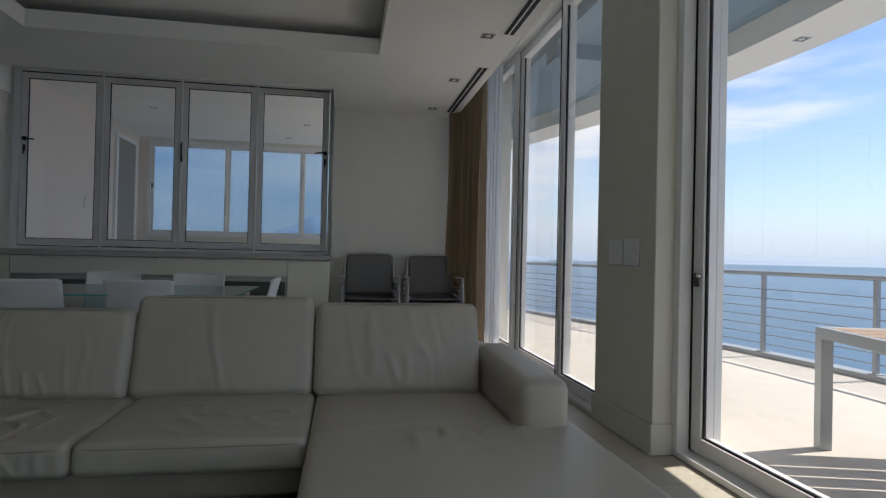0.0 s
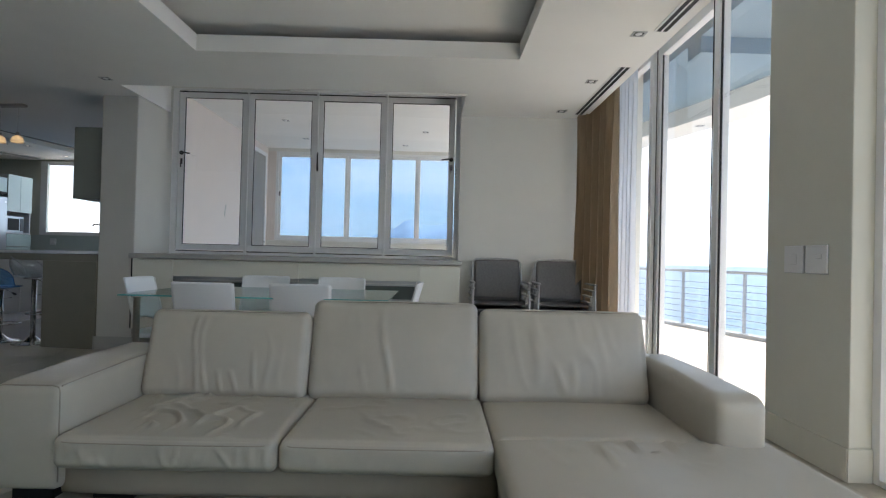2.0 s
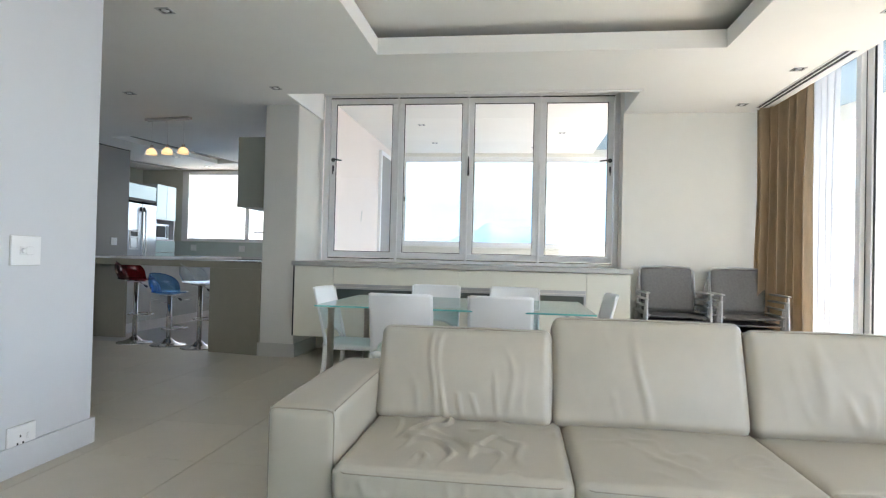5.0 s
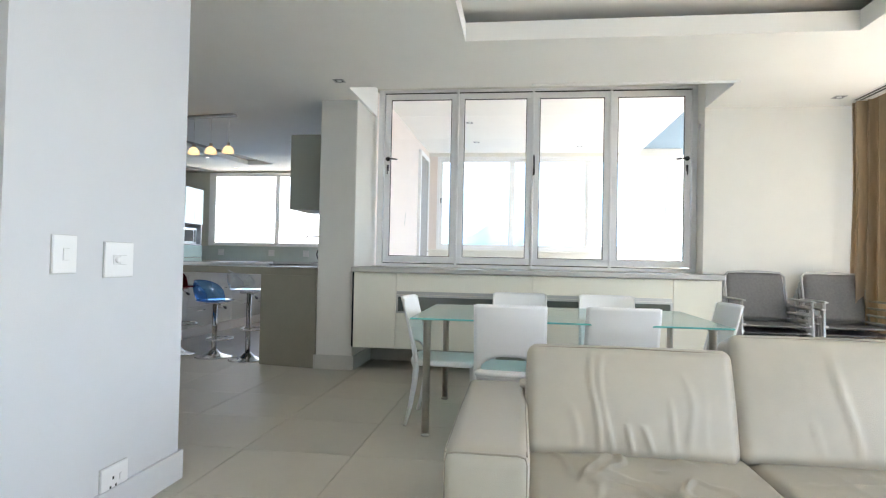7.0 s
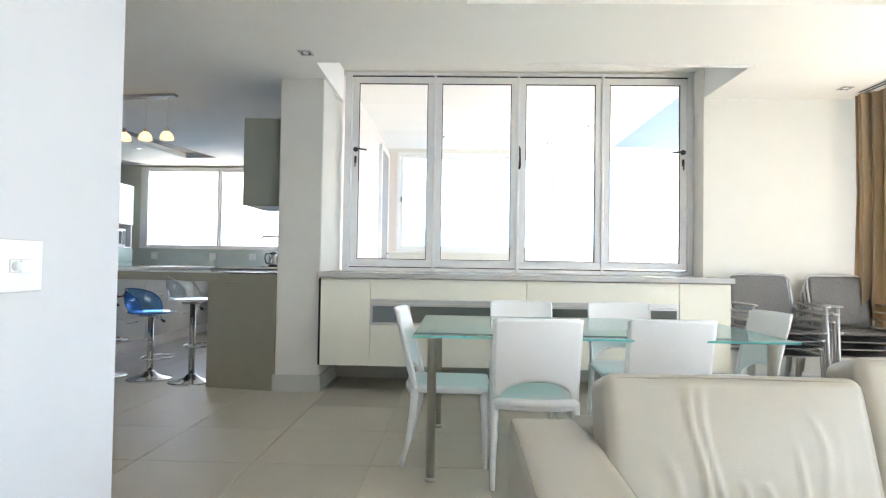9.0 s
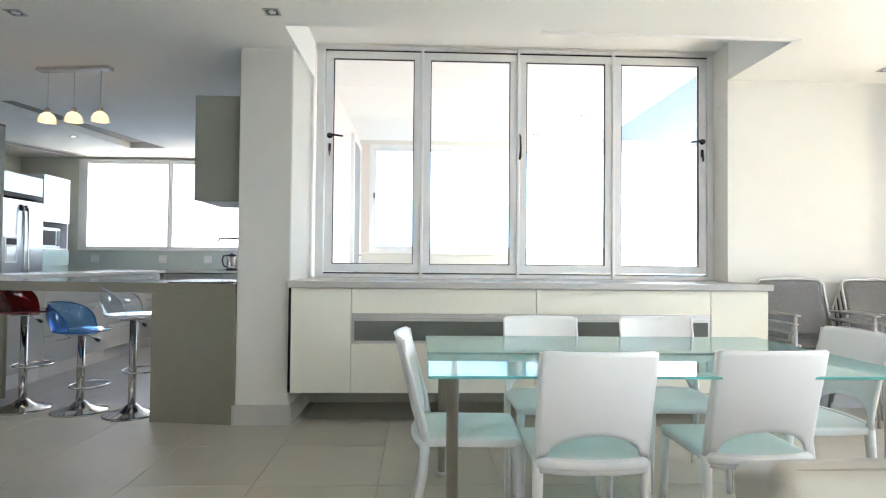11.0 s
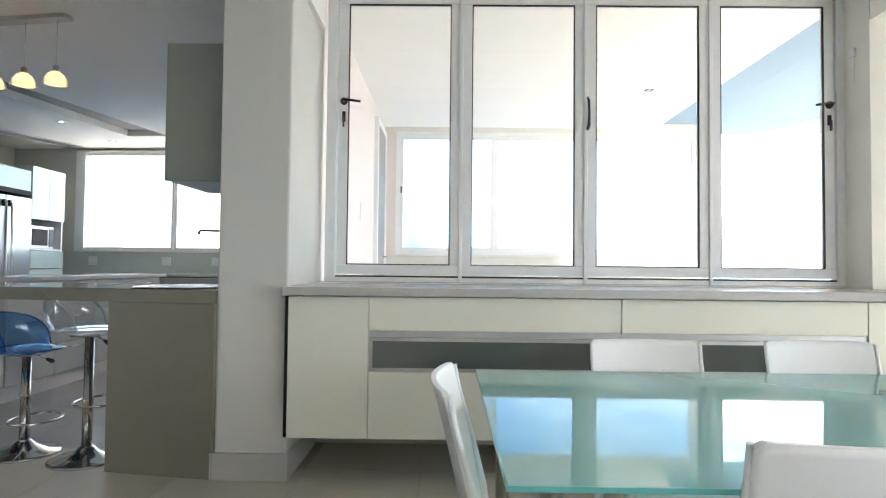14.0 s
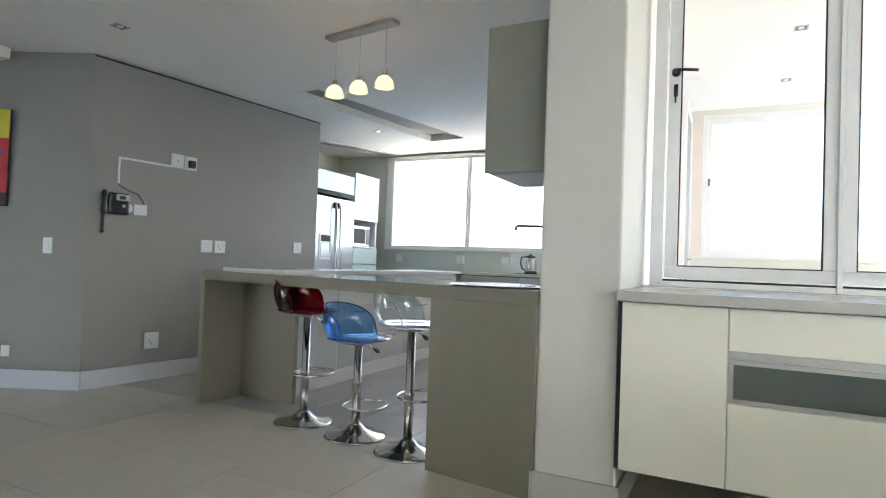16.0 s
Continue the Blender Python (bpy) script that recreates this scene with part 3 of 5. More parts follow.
glazed("window_3", (-3.2, 12.06), 0, [0, 1.395, 2.77, 4.23], 1.345, 3.085, "white sliding sunroom windows facing the sea", 0.05, g=M_GLASS_BLUE)
# Unseen window, added only to light the hall and kitchen side.
glazed("window_4", (-10.6, 2.58), 0, [0, 1.2, 2.4], 0.4, 2.6, "unseen white hall window added to let light in", 0.05)
# Unseen back glazing, added and sized to bring light from the south.
glazed("window_5", (0.2, -2.47), 0, [0, 1.0, 2.0], 0.0, 2.9, "unseen white framed glazing added to light the living area", 0.06)
stain = structure("trim_wall_mark", prism([(0.0, -0.09), (0.03, -0.02), (0.02, 0.03), (0.055, 0.05), (0.06, 0.12), (0.015, 0.10), (-0.01, 0.02), (-0.03, -0.05)], 0, 0.0015), M_SKIRT, "scuff mark on the blush wall", "mark")
stain.matrix_basis = pose(-3.3595, 9.77, 1.73, 90, 0, 90)
sill = structure("sill_sunroom", box((-3.3, 11.93, 1.315), (1.03, 12.05, 1.347), 0.004), M_WALL, "white window sill", "sill")
sdf = thing("door_2", "white framed sunroom side door, closed", "door", (-3.36, 10.84, 0))
tagged(sdf, kind="structure")
part("door_frame", boxes(((0, 0, 0), (0.05, 0.07, 3.0)), ((0, 0.88, 0), (0.05, 0.95, 3.0)), ((0, 0.07, 2.93), (0.05, 0.88, 3.0)), bevel=0.003), M_ALU, sdf)
part("door_leaf", box((0.005, 0.07, 0.01), (0.035, 0.88, 2.93)), M_GREY, sdf, "dim grey glazed leaf")
part("door_handle", tube([(0.035, 0.8, 1.3), (0.08, 0.8, 1.3), (0.08, 0.7, 1.3)], 0.009, 8), M_CHROME, sdf)


# sliding doors to the terrace: one thing a panel
def sliding_panel(y0, y1, off, label, handle=False):
    d = thing("sliding_door", label, "door", (GX + off, y0, 0), group="sliding doors to the terrace")
    L, z0, z1, f = y1 - y0, 0.045, 3.30, 0.085
    part("door_frame", boxes(((-0.022, 0, z0), (0.06, f, z1)), ((-0.022, L - f, z0), (0.06, L, z1)), ((-0.022, f, z0), (0.06, L - f, z0 + f)),
                             ((-0.022, f, z1 - f), (0.06, L - f, z1)), bevel=0.004), M_ALU, d)
    part("gasket", boxes(((-0.007, f, z0 + f), (0.007, f + 0.008, z1 - f)), ((-0.007, L - f - 0.012, z0 + f), (0.007, L - f, z1 - f)),
                         ((-0.007, f + 0.008, z0 + f), (0.007, L - f - 0.012, z0 + f + 0.010))), M_GASKET, d)
    p = part("pane", box((-0.004, f + 0.012, z0 + f + 0.012), (0.004, L - f - 0.012, z1 - f)), M_GLASS, d)
    p.visible_shadow = False
    part("gasket", box((-0.03, L - 0.001, z0), (-0.0225, L + 0.005, z1)), M_GASKET, d, "black brush seal")
    if handle:
        part("lock", box((-0.042, L - 0.055, 0.955), (-0.0225, L - 0.03, 1.03), 0.003), M_BLACK, d, "black lock")
        knob = part("lock_knob", lathe([(0.0, 0), (0.012, 0.0), (0.014, 0.012), (0.011, 0.024), (0.0, 0.026)], 14), M_CHROME, d)
        knob.matrix_basis = pose(-0.023, L - 0.07, 1.015, 0, -90, 0)
        part("catch_plate", box((-0.030, L - 0.052, 1.16), (-0.0225, L - 0.036, 1.28), 0.002), M_WHITE_PLASTIC, d, "white catch plate")
    return d


sliding_panel(4.33, 5.26, 0.0, "narrow white framed glass door beside the column")
sliding_panel(5.26, 6.60, 0.05, "white framed full height glass sliding door")
sliding_panel(6.60, 7.51, 0.0, "white framed full height glass door beside the curtain")
sliding_panel(1.55, 3.53, 0.14, "white framed glass terrace door with a black lock", True)
sliding_panel(-0.45, 1.55, 0.19, "white framed full height glass terrace door")
sliding_panel(-2.4, -0.45, 0.14, "white framed full height glass terrace door")
structure("trim_door_jamb", boxes(((2.24, 3.54, 0), (2.45, 3.5985, 3.30)), ((2.405, 3.45, 0), (2.45, 3.54, 3.30)), bevel=0.004), M_ALU, "white aluminium jamb of the terrace door", "trim")
structure("trim_threshold", boxes(((2.24, -2.4, 0), (2.46, 3.538, 0.035)), ((2.12, 4.37, 0), (2.32, 7.52, 0.035)), bevel=0.004), M_ALU, "white aluminium door track at the threshold", "trim")
structure("trim_door_head", boxes(((2.12, -2.4, 3.30), (2.46, 3.598, 3.36)), ((2.12, 4.37, 3.30), (2.32, 7.52, 3.36))), M_ALU, "white aluminium head track of the terrace doors", "trim")


# terrace
def band(x_in, x_out, z0, z1, y0=-6.0, y1=13.6, n=48):
    bm = bmesh.new()
    rows = []
    for k in range(n + 1):
        y = y0 + (y1 - y0) * k / n
        a, b = x_in(y), x_out(y)
        rows.append([bm.verts.new(p) for p in ((a, y, z0), (b, y, z0), (b, y, z1), (a, y, z1))])
    for A, B in zip(rows, rows[1:]):
        for k in range(4):
            bm.faces.new((A[k], A[(k + 1) % 4], B[(k + 1) % 4], B[k]))
    bm.faces.new(rows[0])
    bm.faces.new(rows[-1][::-1])
    bmesh.ops.recalc_face_normals(bm, faces=bm.faces)
    return bm


structure("terrace_floor", band(lambda y: 2.3, lambda y: rail_x(y) + 0.12, -0.25, 0.0), M_DECK, "sunlit cream screed terrace floor", "floor")
# Unseen deck added to go with the back glazing.
structure("terrace_floor_south", box((-3.6, -6.0, -0.25), (2.3, -2.56, 0.0)), M_DECK, "unseen cream screed floor added outside the back glazing", "floor")
# The long second box is unseen, added to bounce sunlight onto the kitchen ceiling.
structure("terrace_floor_north", boxes(((0.75, 7.861, -0.25), (2.3, 12.2, 0.0)), ((-10.8, 12.201, -0.25), (2.3, 14.2, 0.0))), M_DECK, "cream screed terrace floor round the corner, with an unseen stretch added for bounced light", "floor")
structure("terrace_kerb", band(lambda y: rail_x(y) - 0.06, lambda y: rail_x(y) + 0.12, 0.001, 0.055), M_RAIL, "grey kerb under the curved railing", "kerb")
structure("terrace_soffit", band(lambda y: 2.4 if y < 7.6 else 0.45, lambda y: rail_x(y) - 1.1, 3.22, 3.4, y1=12.6), M_SOFFIT_BLUE, "soffit above the terrace, blue cast put into its colour", "soffit")
structure("terrace_fascia", band(lambda y: rail_x(y) - 1.5, lambda y: rail_x(y) - 0.95, 3.0, 3.6, y1=12.8), M_CEIL, "curved white roof edge band above the terrace", "fascia")
# Beam takes the dark soffit colour so that it doesn't read as sunlit.
structure("terrace_beam", boxes(((2.4, 6.0, 3.07), (3.9, 6.28, 3.22)), ((2.4, 0.2, 3.05), (3.9, 0.5, 3.22))), M_SOFFIT_BLUE, "cross beam under the soffit, darkened to look out of the sun", "beam")

rail = thing("railing", "grey metal terrace railing with horizontal wires", "railing", (rail_x(4.5), 4.5, 0.055))


def rail_line(z, r, seg=6):
    return tube([(rail_x(y) - rail_x(4.5), y - 4.5, z - 0.055) for y in np.linspace(-5.5, 13.4, 40)], r, seg)


part("handrail", rail_line(0.97, 0.026, 8), M_RAIL, rail)
for k in range(7):
    part("wire", rail_line(0.155 + k * 0.105, 0.007), M_RAIL, rail)
for k in range(14):
    y = -5.34 + 1.33 * k
    part("post", boxes(((rail_x(y) - rail_x(4.5) - 0.022, y - 4.5 - 0.022, 0), (rail_x(y) - rail_x(4.5) + 0.022, y - 4.5 + 0.022, 0.895)),
                       ((rail_x(y) - rail_x(4.5) - 0.05, y - 4.5 - 0.05, 0), (rail_x(y) - rail_x(4.5) + 0.05, y - 4.5 + 0.05, 0.012)), bevel=0.004), M_RAIL, rail)


def terrace_table():
    t = thing("terrace_table", "outdoor table with a slatted wooden top and grey aluminium legs", "table", (3.19, 3.63, 0), -14)
    W, L = 0.95, 1.7
    for k in range(11):
        a = 0.045 + k * (L - 0.09) / 11
        part("slat", box((0.045, -a - 0.128, 0.70), (W - 0.045, -a, 0.72), 0.003), M_WOOD, t)
    part("table_frame", boxes(((0, -L, 0.655), (0.045, 0, 0.72)), ((W - 0.045, -L, 0.655), (W, 0, 0.72)), ((0.045, -0.045, 0.655), (W - 0.045, 0, 0.72)), ((0.045, -L, 0.655), (W - 0.045, -L + 0.045, 0.72)), bevel=0.004), M_RAIL, t)
    for x in (0, W - 0.07):
        for y in (0, -L + 0.07):
            part("leg", box((x, y - 0.07, 0), (x + 0.07, y, 0.655), 0.004), M_RAIL, t)


terrace_table()

# sea and far hills
structure("water", box((-4900, -4900, -26), (4900, 4900, -25)), M_SEA, "calm blue sea reaching the horizon", "sea")


def hills():
    bm = bmesh.new()
    rows = []
    n = 80
    for k in range(n + 1):
        b = -14 + 34 * k / n
        env = 205 * math.exp(-((b + 0.6) / 5.0) ** 4) + 80 * math.exp(-((b + 6.5) / 3.0) ** 2) + 60 * math.exp(-((b - 7) / 4.5) ** 2) + 38 * math.exp(-((b - 15.5) / 2.2) ** 2)
        h = env * (1 + 0.22 * noise.noise((b * 0.55, 3.1, 0))) + 8 * noise.noise((b * 2.1, 7.7, 0))
        h = max(h, -2)
        x, y = 3600 * math.sin(radians(b)), 3600 * math.cos(radians(b))
        rows.append([bm.verts.new(p) for p in ((x, y, -26), (x * 1.03, y * 1.03, h * 0.6), (x * 1.07, y * 1.07, h), (x * 1.13, y * 1.13, -26))])
    for A, B in zip(rows, rows[1:]):
        for k in range(3):
            bm.faces.new((A[k], B[k], B[k + 1], A[k + 1])).smooth = True
    bmesh.ops.recalc_face_normals(bm, faces=bm.faces)
    return bm


structure("backdrop_hills", hills(), M_HILL, "hazy blue mountains far across the water", "mountain")


# ---------------------------------------------------------------- living area
def crease_fn(seed, amp, direction, freq, zone):
    """Leather creases: sharp folded noise, stretched along one axis, inside a soft zone."""
    def fn(q, p):
        z = zone(q)
        if z <= 0.001:
            return Vector((0, 0, 0))
        s = Vector((p.x * freq[0] + seed, p.y * freq[1] + seed * 2.3, p.z * freq[2]))
        s.x += 0.5 * noise.noise(Vector((p.x * 3, p.y * 3, p.z * 3 + seed))) + p.z * 1.5
        r = max(0.0, 1 - abs(noise.noise(s)) * 5.5)
        keep = min(1.0, max(0.0, 0.55 + 2.2 * noise.noise(Vector((p.x * 4 + seed * 3, p.y * 4, p.z * 3)))))
        return direction * amp * z * keep * r * r * (3 - 2 * r)
    return fn


def both(*fns):
    return lambda q, p: sum((f(q, p) for f in fns), Vector((0, 0, 0)))


def sofa():
    s = thing("corner_sofa", "cream leather corner sofa with a long chaise and loose cushions", "sofa", (-0.15, 3.6, 0))
    ox, oy = -0.2, 3.6

    def P(name, bm, m, label="", parent=None):
        bmesh.ops.translate(bm, verts=bm.verts, vec=(-ox, -oy, 0))
        return part(name, bm, m, parent or s, label)

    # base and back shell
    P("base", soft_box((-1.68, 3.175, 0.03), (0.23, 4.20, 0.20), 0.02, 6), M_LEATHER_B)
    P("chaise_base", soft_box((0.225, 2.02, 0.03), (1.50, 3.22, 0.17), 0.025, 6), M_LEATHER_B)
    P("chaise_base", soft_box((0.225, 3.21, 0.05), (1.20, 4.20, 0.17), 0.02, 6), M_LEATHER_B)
    P("back_shell", soft_box((-1.70, 4.06, 0.05), (1.24, 4.29, 0.56), 0.05, 8, (0.0, 0.008, 0.004)), M_LEATHER)
    # arms
    for a, b, name in ((-1.945, -1.655, "armrest"), (1.155, 1.415, "armrest")):
        y0 = 3.13 if a < 0 else 3.155
        rr = 0.032 if a < 0 else 0.062
        arm = P(name, soft_box((a, y0, 0.06), (b, 4.27, 0.535), rr, 16, (0.004, 0.01, 0.006), lambda q, p: Vector((0, 0, -0.015 * max(0, q.z) * max(0, -q.y)))), M_LEATHER)
        if a > 0:
            continue
        z, e = 0.511, 0.0094
        pts = [(a + e, y0 + e, 0.10), (a + e, y0 + e, z - 0.03), (a + e + 0.006, y0 + e, z - 0.006), (a + 0.04, y0 + e, z), (b - 0.04, y0 + e, z),
               (b - e - 0.006, y0 + e, z - 0.006), (b - e, y0 + e, z - 0.03), (b - e, y0 + e, 0.10)]
        P("piping", tube(pts, 0.0035, 6), M_PIPING, "", arm)
        for x in (a + e, b - e):
            P("piping", tube([(x, y0 + 0.02, z - 0.003), (x, y0 + 0.06, z), (x, 3.70, z + 0.0145), (x, 4.22, z + 0.0145)], 0.003, 6), M_PIPING, "", arm)
    # seat cushions
    def puff(q):
        return max(0.0, q.z) * (1 - min(1, abs(q.x)) ** 4) * (1 - min(1, abs(q.y)) ** 4)

    def front(q):
        return max(0.0, -q.y - 0.6) * 2.5 * (1 - abs(q.x) ** 6) * (1 - q.z ** 2)

    seats = ((-1.655, -0.717, 1.0, 0.018, 84), (-0.713, 0.20, 5.0, 0.008, 56))
    for a, b, seed, amp, cuts in seats:
        w = both(crease_fn(seed, amp, Vector((0, 0, 1)), (9.0, 5.0, 2), puff), crease_fn(seed + 9, amp * 0.5, Vector((0, -1, 0)), (16, 2, 4), front))
        c = P("seat_cushion", soft_box((a, 3.065, 0.175), (b, 3.95, 0.318), 0.04, cuts, (0.004, 0.012, 0.012), w), M_LEATHER)
        us = np.linspace(-1, 1, 17)
        pts = [((a + b) / 2 + u * ((b - a) / 2 - 0.006), 3.061 - 0.011 * (1 - u * u) + 0.034 * max(0, abs(u) - 0.93) / 0.07, 0.296) for u in us]
        P("piping", tube(pts, 0.0024, 6), M_PIPING, "", c)

    c = P("chaise_cushion", soft_box((0.206, 3.17, 0.165), (1.158, 3.97, 0.312), 0.035, 24, (0.003, 0.0, 0.012)), M_LEATHER)
    c = P("chaise_cushion", soft_box((0.204, 2.0, 0.16), (1.465, 3.27, 0.305), 0.04, 60, (0.004, 0.01, 0.008),
                                     crease_fn(3.3, 0.036, Vector((0, 0, 1)), (10.0, 3.5, 2), lambda q: max(0.0, q.z) * math.exp(-((q.y - 0.66) / 0.24) ** 2) * math.exp(-((q.x - 0.05) / 0.55) ** 2))), M_LEATHER)
    # back cushions
    for a, b, top, seed, amp in ((-1.655, -0.765, 0.760, 2.0, 0.021), (-0.76, 0.178, 0.83, 6.0, 0.011), (0.19, 1.130, 0.80, 11.0, 0.014)):
        yb = 3.872 if a < -1 else 3.905

        def zone(q):
            return max(0.0, -q.y) * math.exp(-(q.x / 0.5) ** 2) * (1 - min(1, abs(q.z)) ** 3)
        bm = soft_box((a, -0.11, 0.0), (b, 0.11, top - 0.275), 0.045, 80 if a < -1 else 56, (0.008, 0.035, 0.006), crease_fn(seed, amp, Vector((0, -1, 0)), (10.5, 2, 1.8), zone))
        bmesh.ops.transform(bm, matrix=pose(0, yb, 0.285, -17.5, 0, 0), verts=bm.verts)
        c = P("back_cushion", bm, M_LEATHER)
        h = top - 0.275
        loop = [(a + 0.03, -0.098, 0.03), (a + 0.02, -0.098, h - 0.05), (a + 0.05, -0.098, h - 0.018), ((a + b) / 2, -0.106, h - 0.012), (b - 0.05, -0.098, h - 0.018), (b - 0.02, -0.098, h - 0.05), (b - 0.03, -0.098, 0.03)]
        m = pose(0, yb, 0.285, -17.5, 0, 0)
        P("piping", tube([m @ Vector(p) for p in loop], 0.0032, 6), M_PIPING, "", c)
    for x, y in ((-1.89, 3.22), (-0.75, 3.3), (1.40, 2.1), (0.32, 2.1), (-1.89, 4.1), (1.3, 4.1), (-1.55, 3.24)):
        P("foot", box((x - 0.01, y - 0.02, 0), (x + 0.17 if x < -1 else x + 0.09, y + 0.07, 0.065), 0.004), M_BLACK, "black block foot")
    return s


sofa()


def rug():
    bm = bmesh.new()
    bmesh.ops.create_grid(bm, x_segments=90, y_segments=80, size=1.0)
    for v in bm.verts:
        x, y = -1.18 + v.co.x * 1.42, 2.12 + v.co.y * 1.05
        edge = min(1 - abs(v.co.x), 1 - abs(v.co.y))
        v.co = Vector((x, y, 0.002 + (0.018 + 0.012 * noise.noise(Vector((x * 40, y * 40, 0)))) * min(1, edge * 40)))
    for f in bm.faces:
        f.smooth = True
    return bm


tagged(link_mesh("rug", rug(), M_RUG), "green and white flecked shaggy rug on the tiles", "rug")


# dining set
def dining_table():
    t = thing("dining_table", "mint frosted glass dining table on round steel legs", "table", (-1.35, 5.49, 0))
    hx, hy = 0.985, 0.60
    top = part("tabletop", box((-hx, -hy, 0.762), (hx, hy, 0.774), 0.002), M_TABLE, t, "mint frosted glass top")
    e = 0.0025
    part("glass_edge", boxes(((-hx - e, -hy - e, 0.763), (hx + e, -hy, 0.773)), ((-hx - e, hy, 0.763), (hx + e, hy + e, 0.773)),
                             ((-hx - e, -hy, 0.763), (-hx, hy, 0.773)), ((hx, -hy, 0.763), (hx + e, hy, 0.773))), M_TABLE_EDGE, top, "bright green polished edge")
    for x in (-hx + 0.095, hx - 0.095):
        for y in (-hy + 0.09, hy - 0.09):
            leg = part("leg", lathe([(0.024, 0.02), (0.024, 0.745), (0.04, 0.752), (0.04, 0.761)], 20, (x, y, 0)), M_STEEL, t)
            part("foot", lathe([(0.030, 0), (0.031, 0.012), (0.026, 0.022)], 20, (x, y, 0)), M_STEEL, leg)
    return t


dining_table()


def curved_panel(w0, w1, z0, z1, y_of, thick, arch=0.0, nu=14, nv=14, arch_w=0.8):
    """A bowed back panel in x,z with y from y_of(u, z); arch lifts the middle of its lower edge."""
    bm = bmesh.new()
    front, back = [], []
    for j in range(nv + 1):
        rf, rb = [], []
        for i in range(nu + 1):
            u = -1 + 2 * i / nu
            lift = arch * math.sqrt(max(0.0, 1 - (u / arch_w) ** 2))
            zb = z0 + lift
            t = j / nv
            z = zb + (z1 - zb) * t
            k = (z - z0) / (z1 - z0)
            x = u * (w0 + (w1 - w0) * k)
            if t > 0.9 and abs(u) > 0.93:
                z -= 0.012 * (abs(u) - 0.93) / 0.07
            y = y_of(u, z)
            rf.append(bm.verts.new((x, y, z)))
            rb.append(bm.verts.new((x, y - thick, z)))
        front.append(rf)
        back.append(rb)
    for j in range(nv):
        for i in range(nu):
            bm.faces.new((front[j][i], front[j + 1][i], front[j + 1][i + 1], front[j][i + 1])).smooth = True
            bm.faces.new((back[j][i], back[j][i + 1], back[j + 1][i + 1], back[j + 1][i])).smooth = True
    for i in range(nu):
        bm.faces.new((front[0][i], front[0][i + 1], back[0][i + 1], back[0][i]))
        bm.faces.new((front[nv][i], back[nv][i], back[nv][i + 1], front[nv][i + 1]))
    for j in range(nv):
        bm.faces.new((front[j][0], back[j][0], back[j + 1][0], front[j + 1][0]))
        bm.faces.new((front[j][nu], front[j + 1][nu], back[j + 1][nu], back[j][nu]))
    return bm


def dining_chair():
    """Faces +y; the origin lies under the top of the backrest."""
    c = thing("dining_chair", "white moulded plastic dining chair pulled up to the glass table", "chair", group="chairs round the dining table")

    def lean(u, z):
        return 0.085 - 0.10 * max(0, (z - 0.42) / 0.455) ** 1.25 - 0.040 * (1 - u * u)

    part("backrest", curved_panel(0.215, 0.221, 0.462, 0.880, lean, 0.014, 0.092, 28, 16, 0.84), M_CHAIR, c)
    part("back_rail", curved_panel(0.214, 0.215, 0.400, 0.4615, lambda u, z: lean(u, 0.45) + 0.004, 0.022, 0.0, 20, 4), M_CHAIR, c)
    seat = soft_box((-0.222, 0.055, 0.410), (0.222, 0.50, 0.458), 0.02, 14, (0.0, 0.008, 0.0), lambda q, p: Vector((0, -0.035 * max(0, -q.y) * (1 - q.x ** 2), -0.012 * max(0, q.z) * (1 - q.x ** 2) * (1 - q.y ** 2))))
    part("seat", seat, M_CHAIR, c)
    for sx in (-1, 1):
        side = [(sx * 0.212, 0.088, 0.43), (sx * 0.214, 0.074, 0.52), (sx * 0.217, 0.04, 0.66), (sx * 0.219, 0.0, 0.80), (sx * 0.2205, -0.013, 0.872)]
        part("back_stile", tube(side, [0.016, 0.013, 0.010, 0.0085, 0.007], 8), M_CHAIR, c)
        part("leg", tube([(sx * 0.210, 0.085, 0.44), (sx * 0.212, 0.075, 0.30), (sx * 0.216, 0.045, 0.12), (sx * 0.219, 0.012, 0.0)], [0.023, 0.020, 0.016, 0.012], 8), M_CHAIR, c)
        part("leg", tube([(sx * 0.200, 0.475, 0.43), (sx * 0.203, 0.48, 0.25), (sx * 0.206, 0.487, 0.0)], [0.024, 0.018, 0.012], 8), M_CHAIR, c)
    return c


ch = dining_chair()
ch.matrix_basis = pose(-1.70, 4.85, 0, 0, 0, 0)
for x, y, a in ((-1.01, 4.90, 1), (-2.42, 5.40, -92), (-1.64, 6.19, 180), (-0.92, 6.21, 178), (-0.19, 5.55, 92)):
    copy_thing(ch, pose(x, y, 0, 0, 0, a))


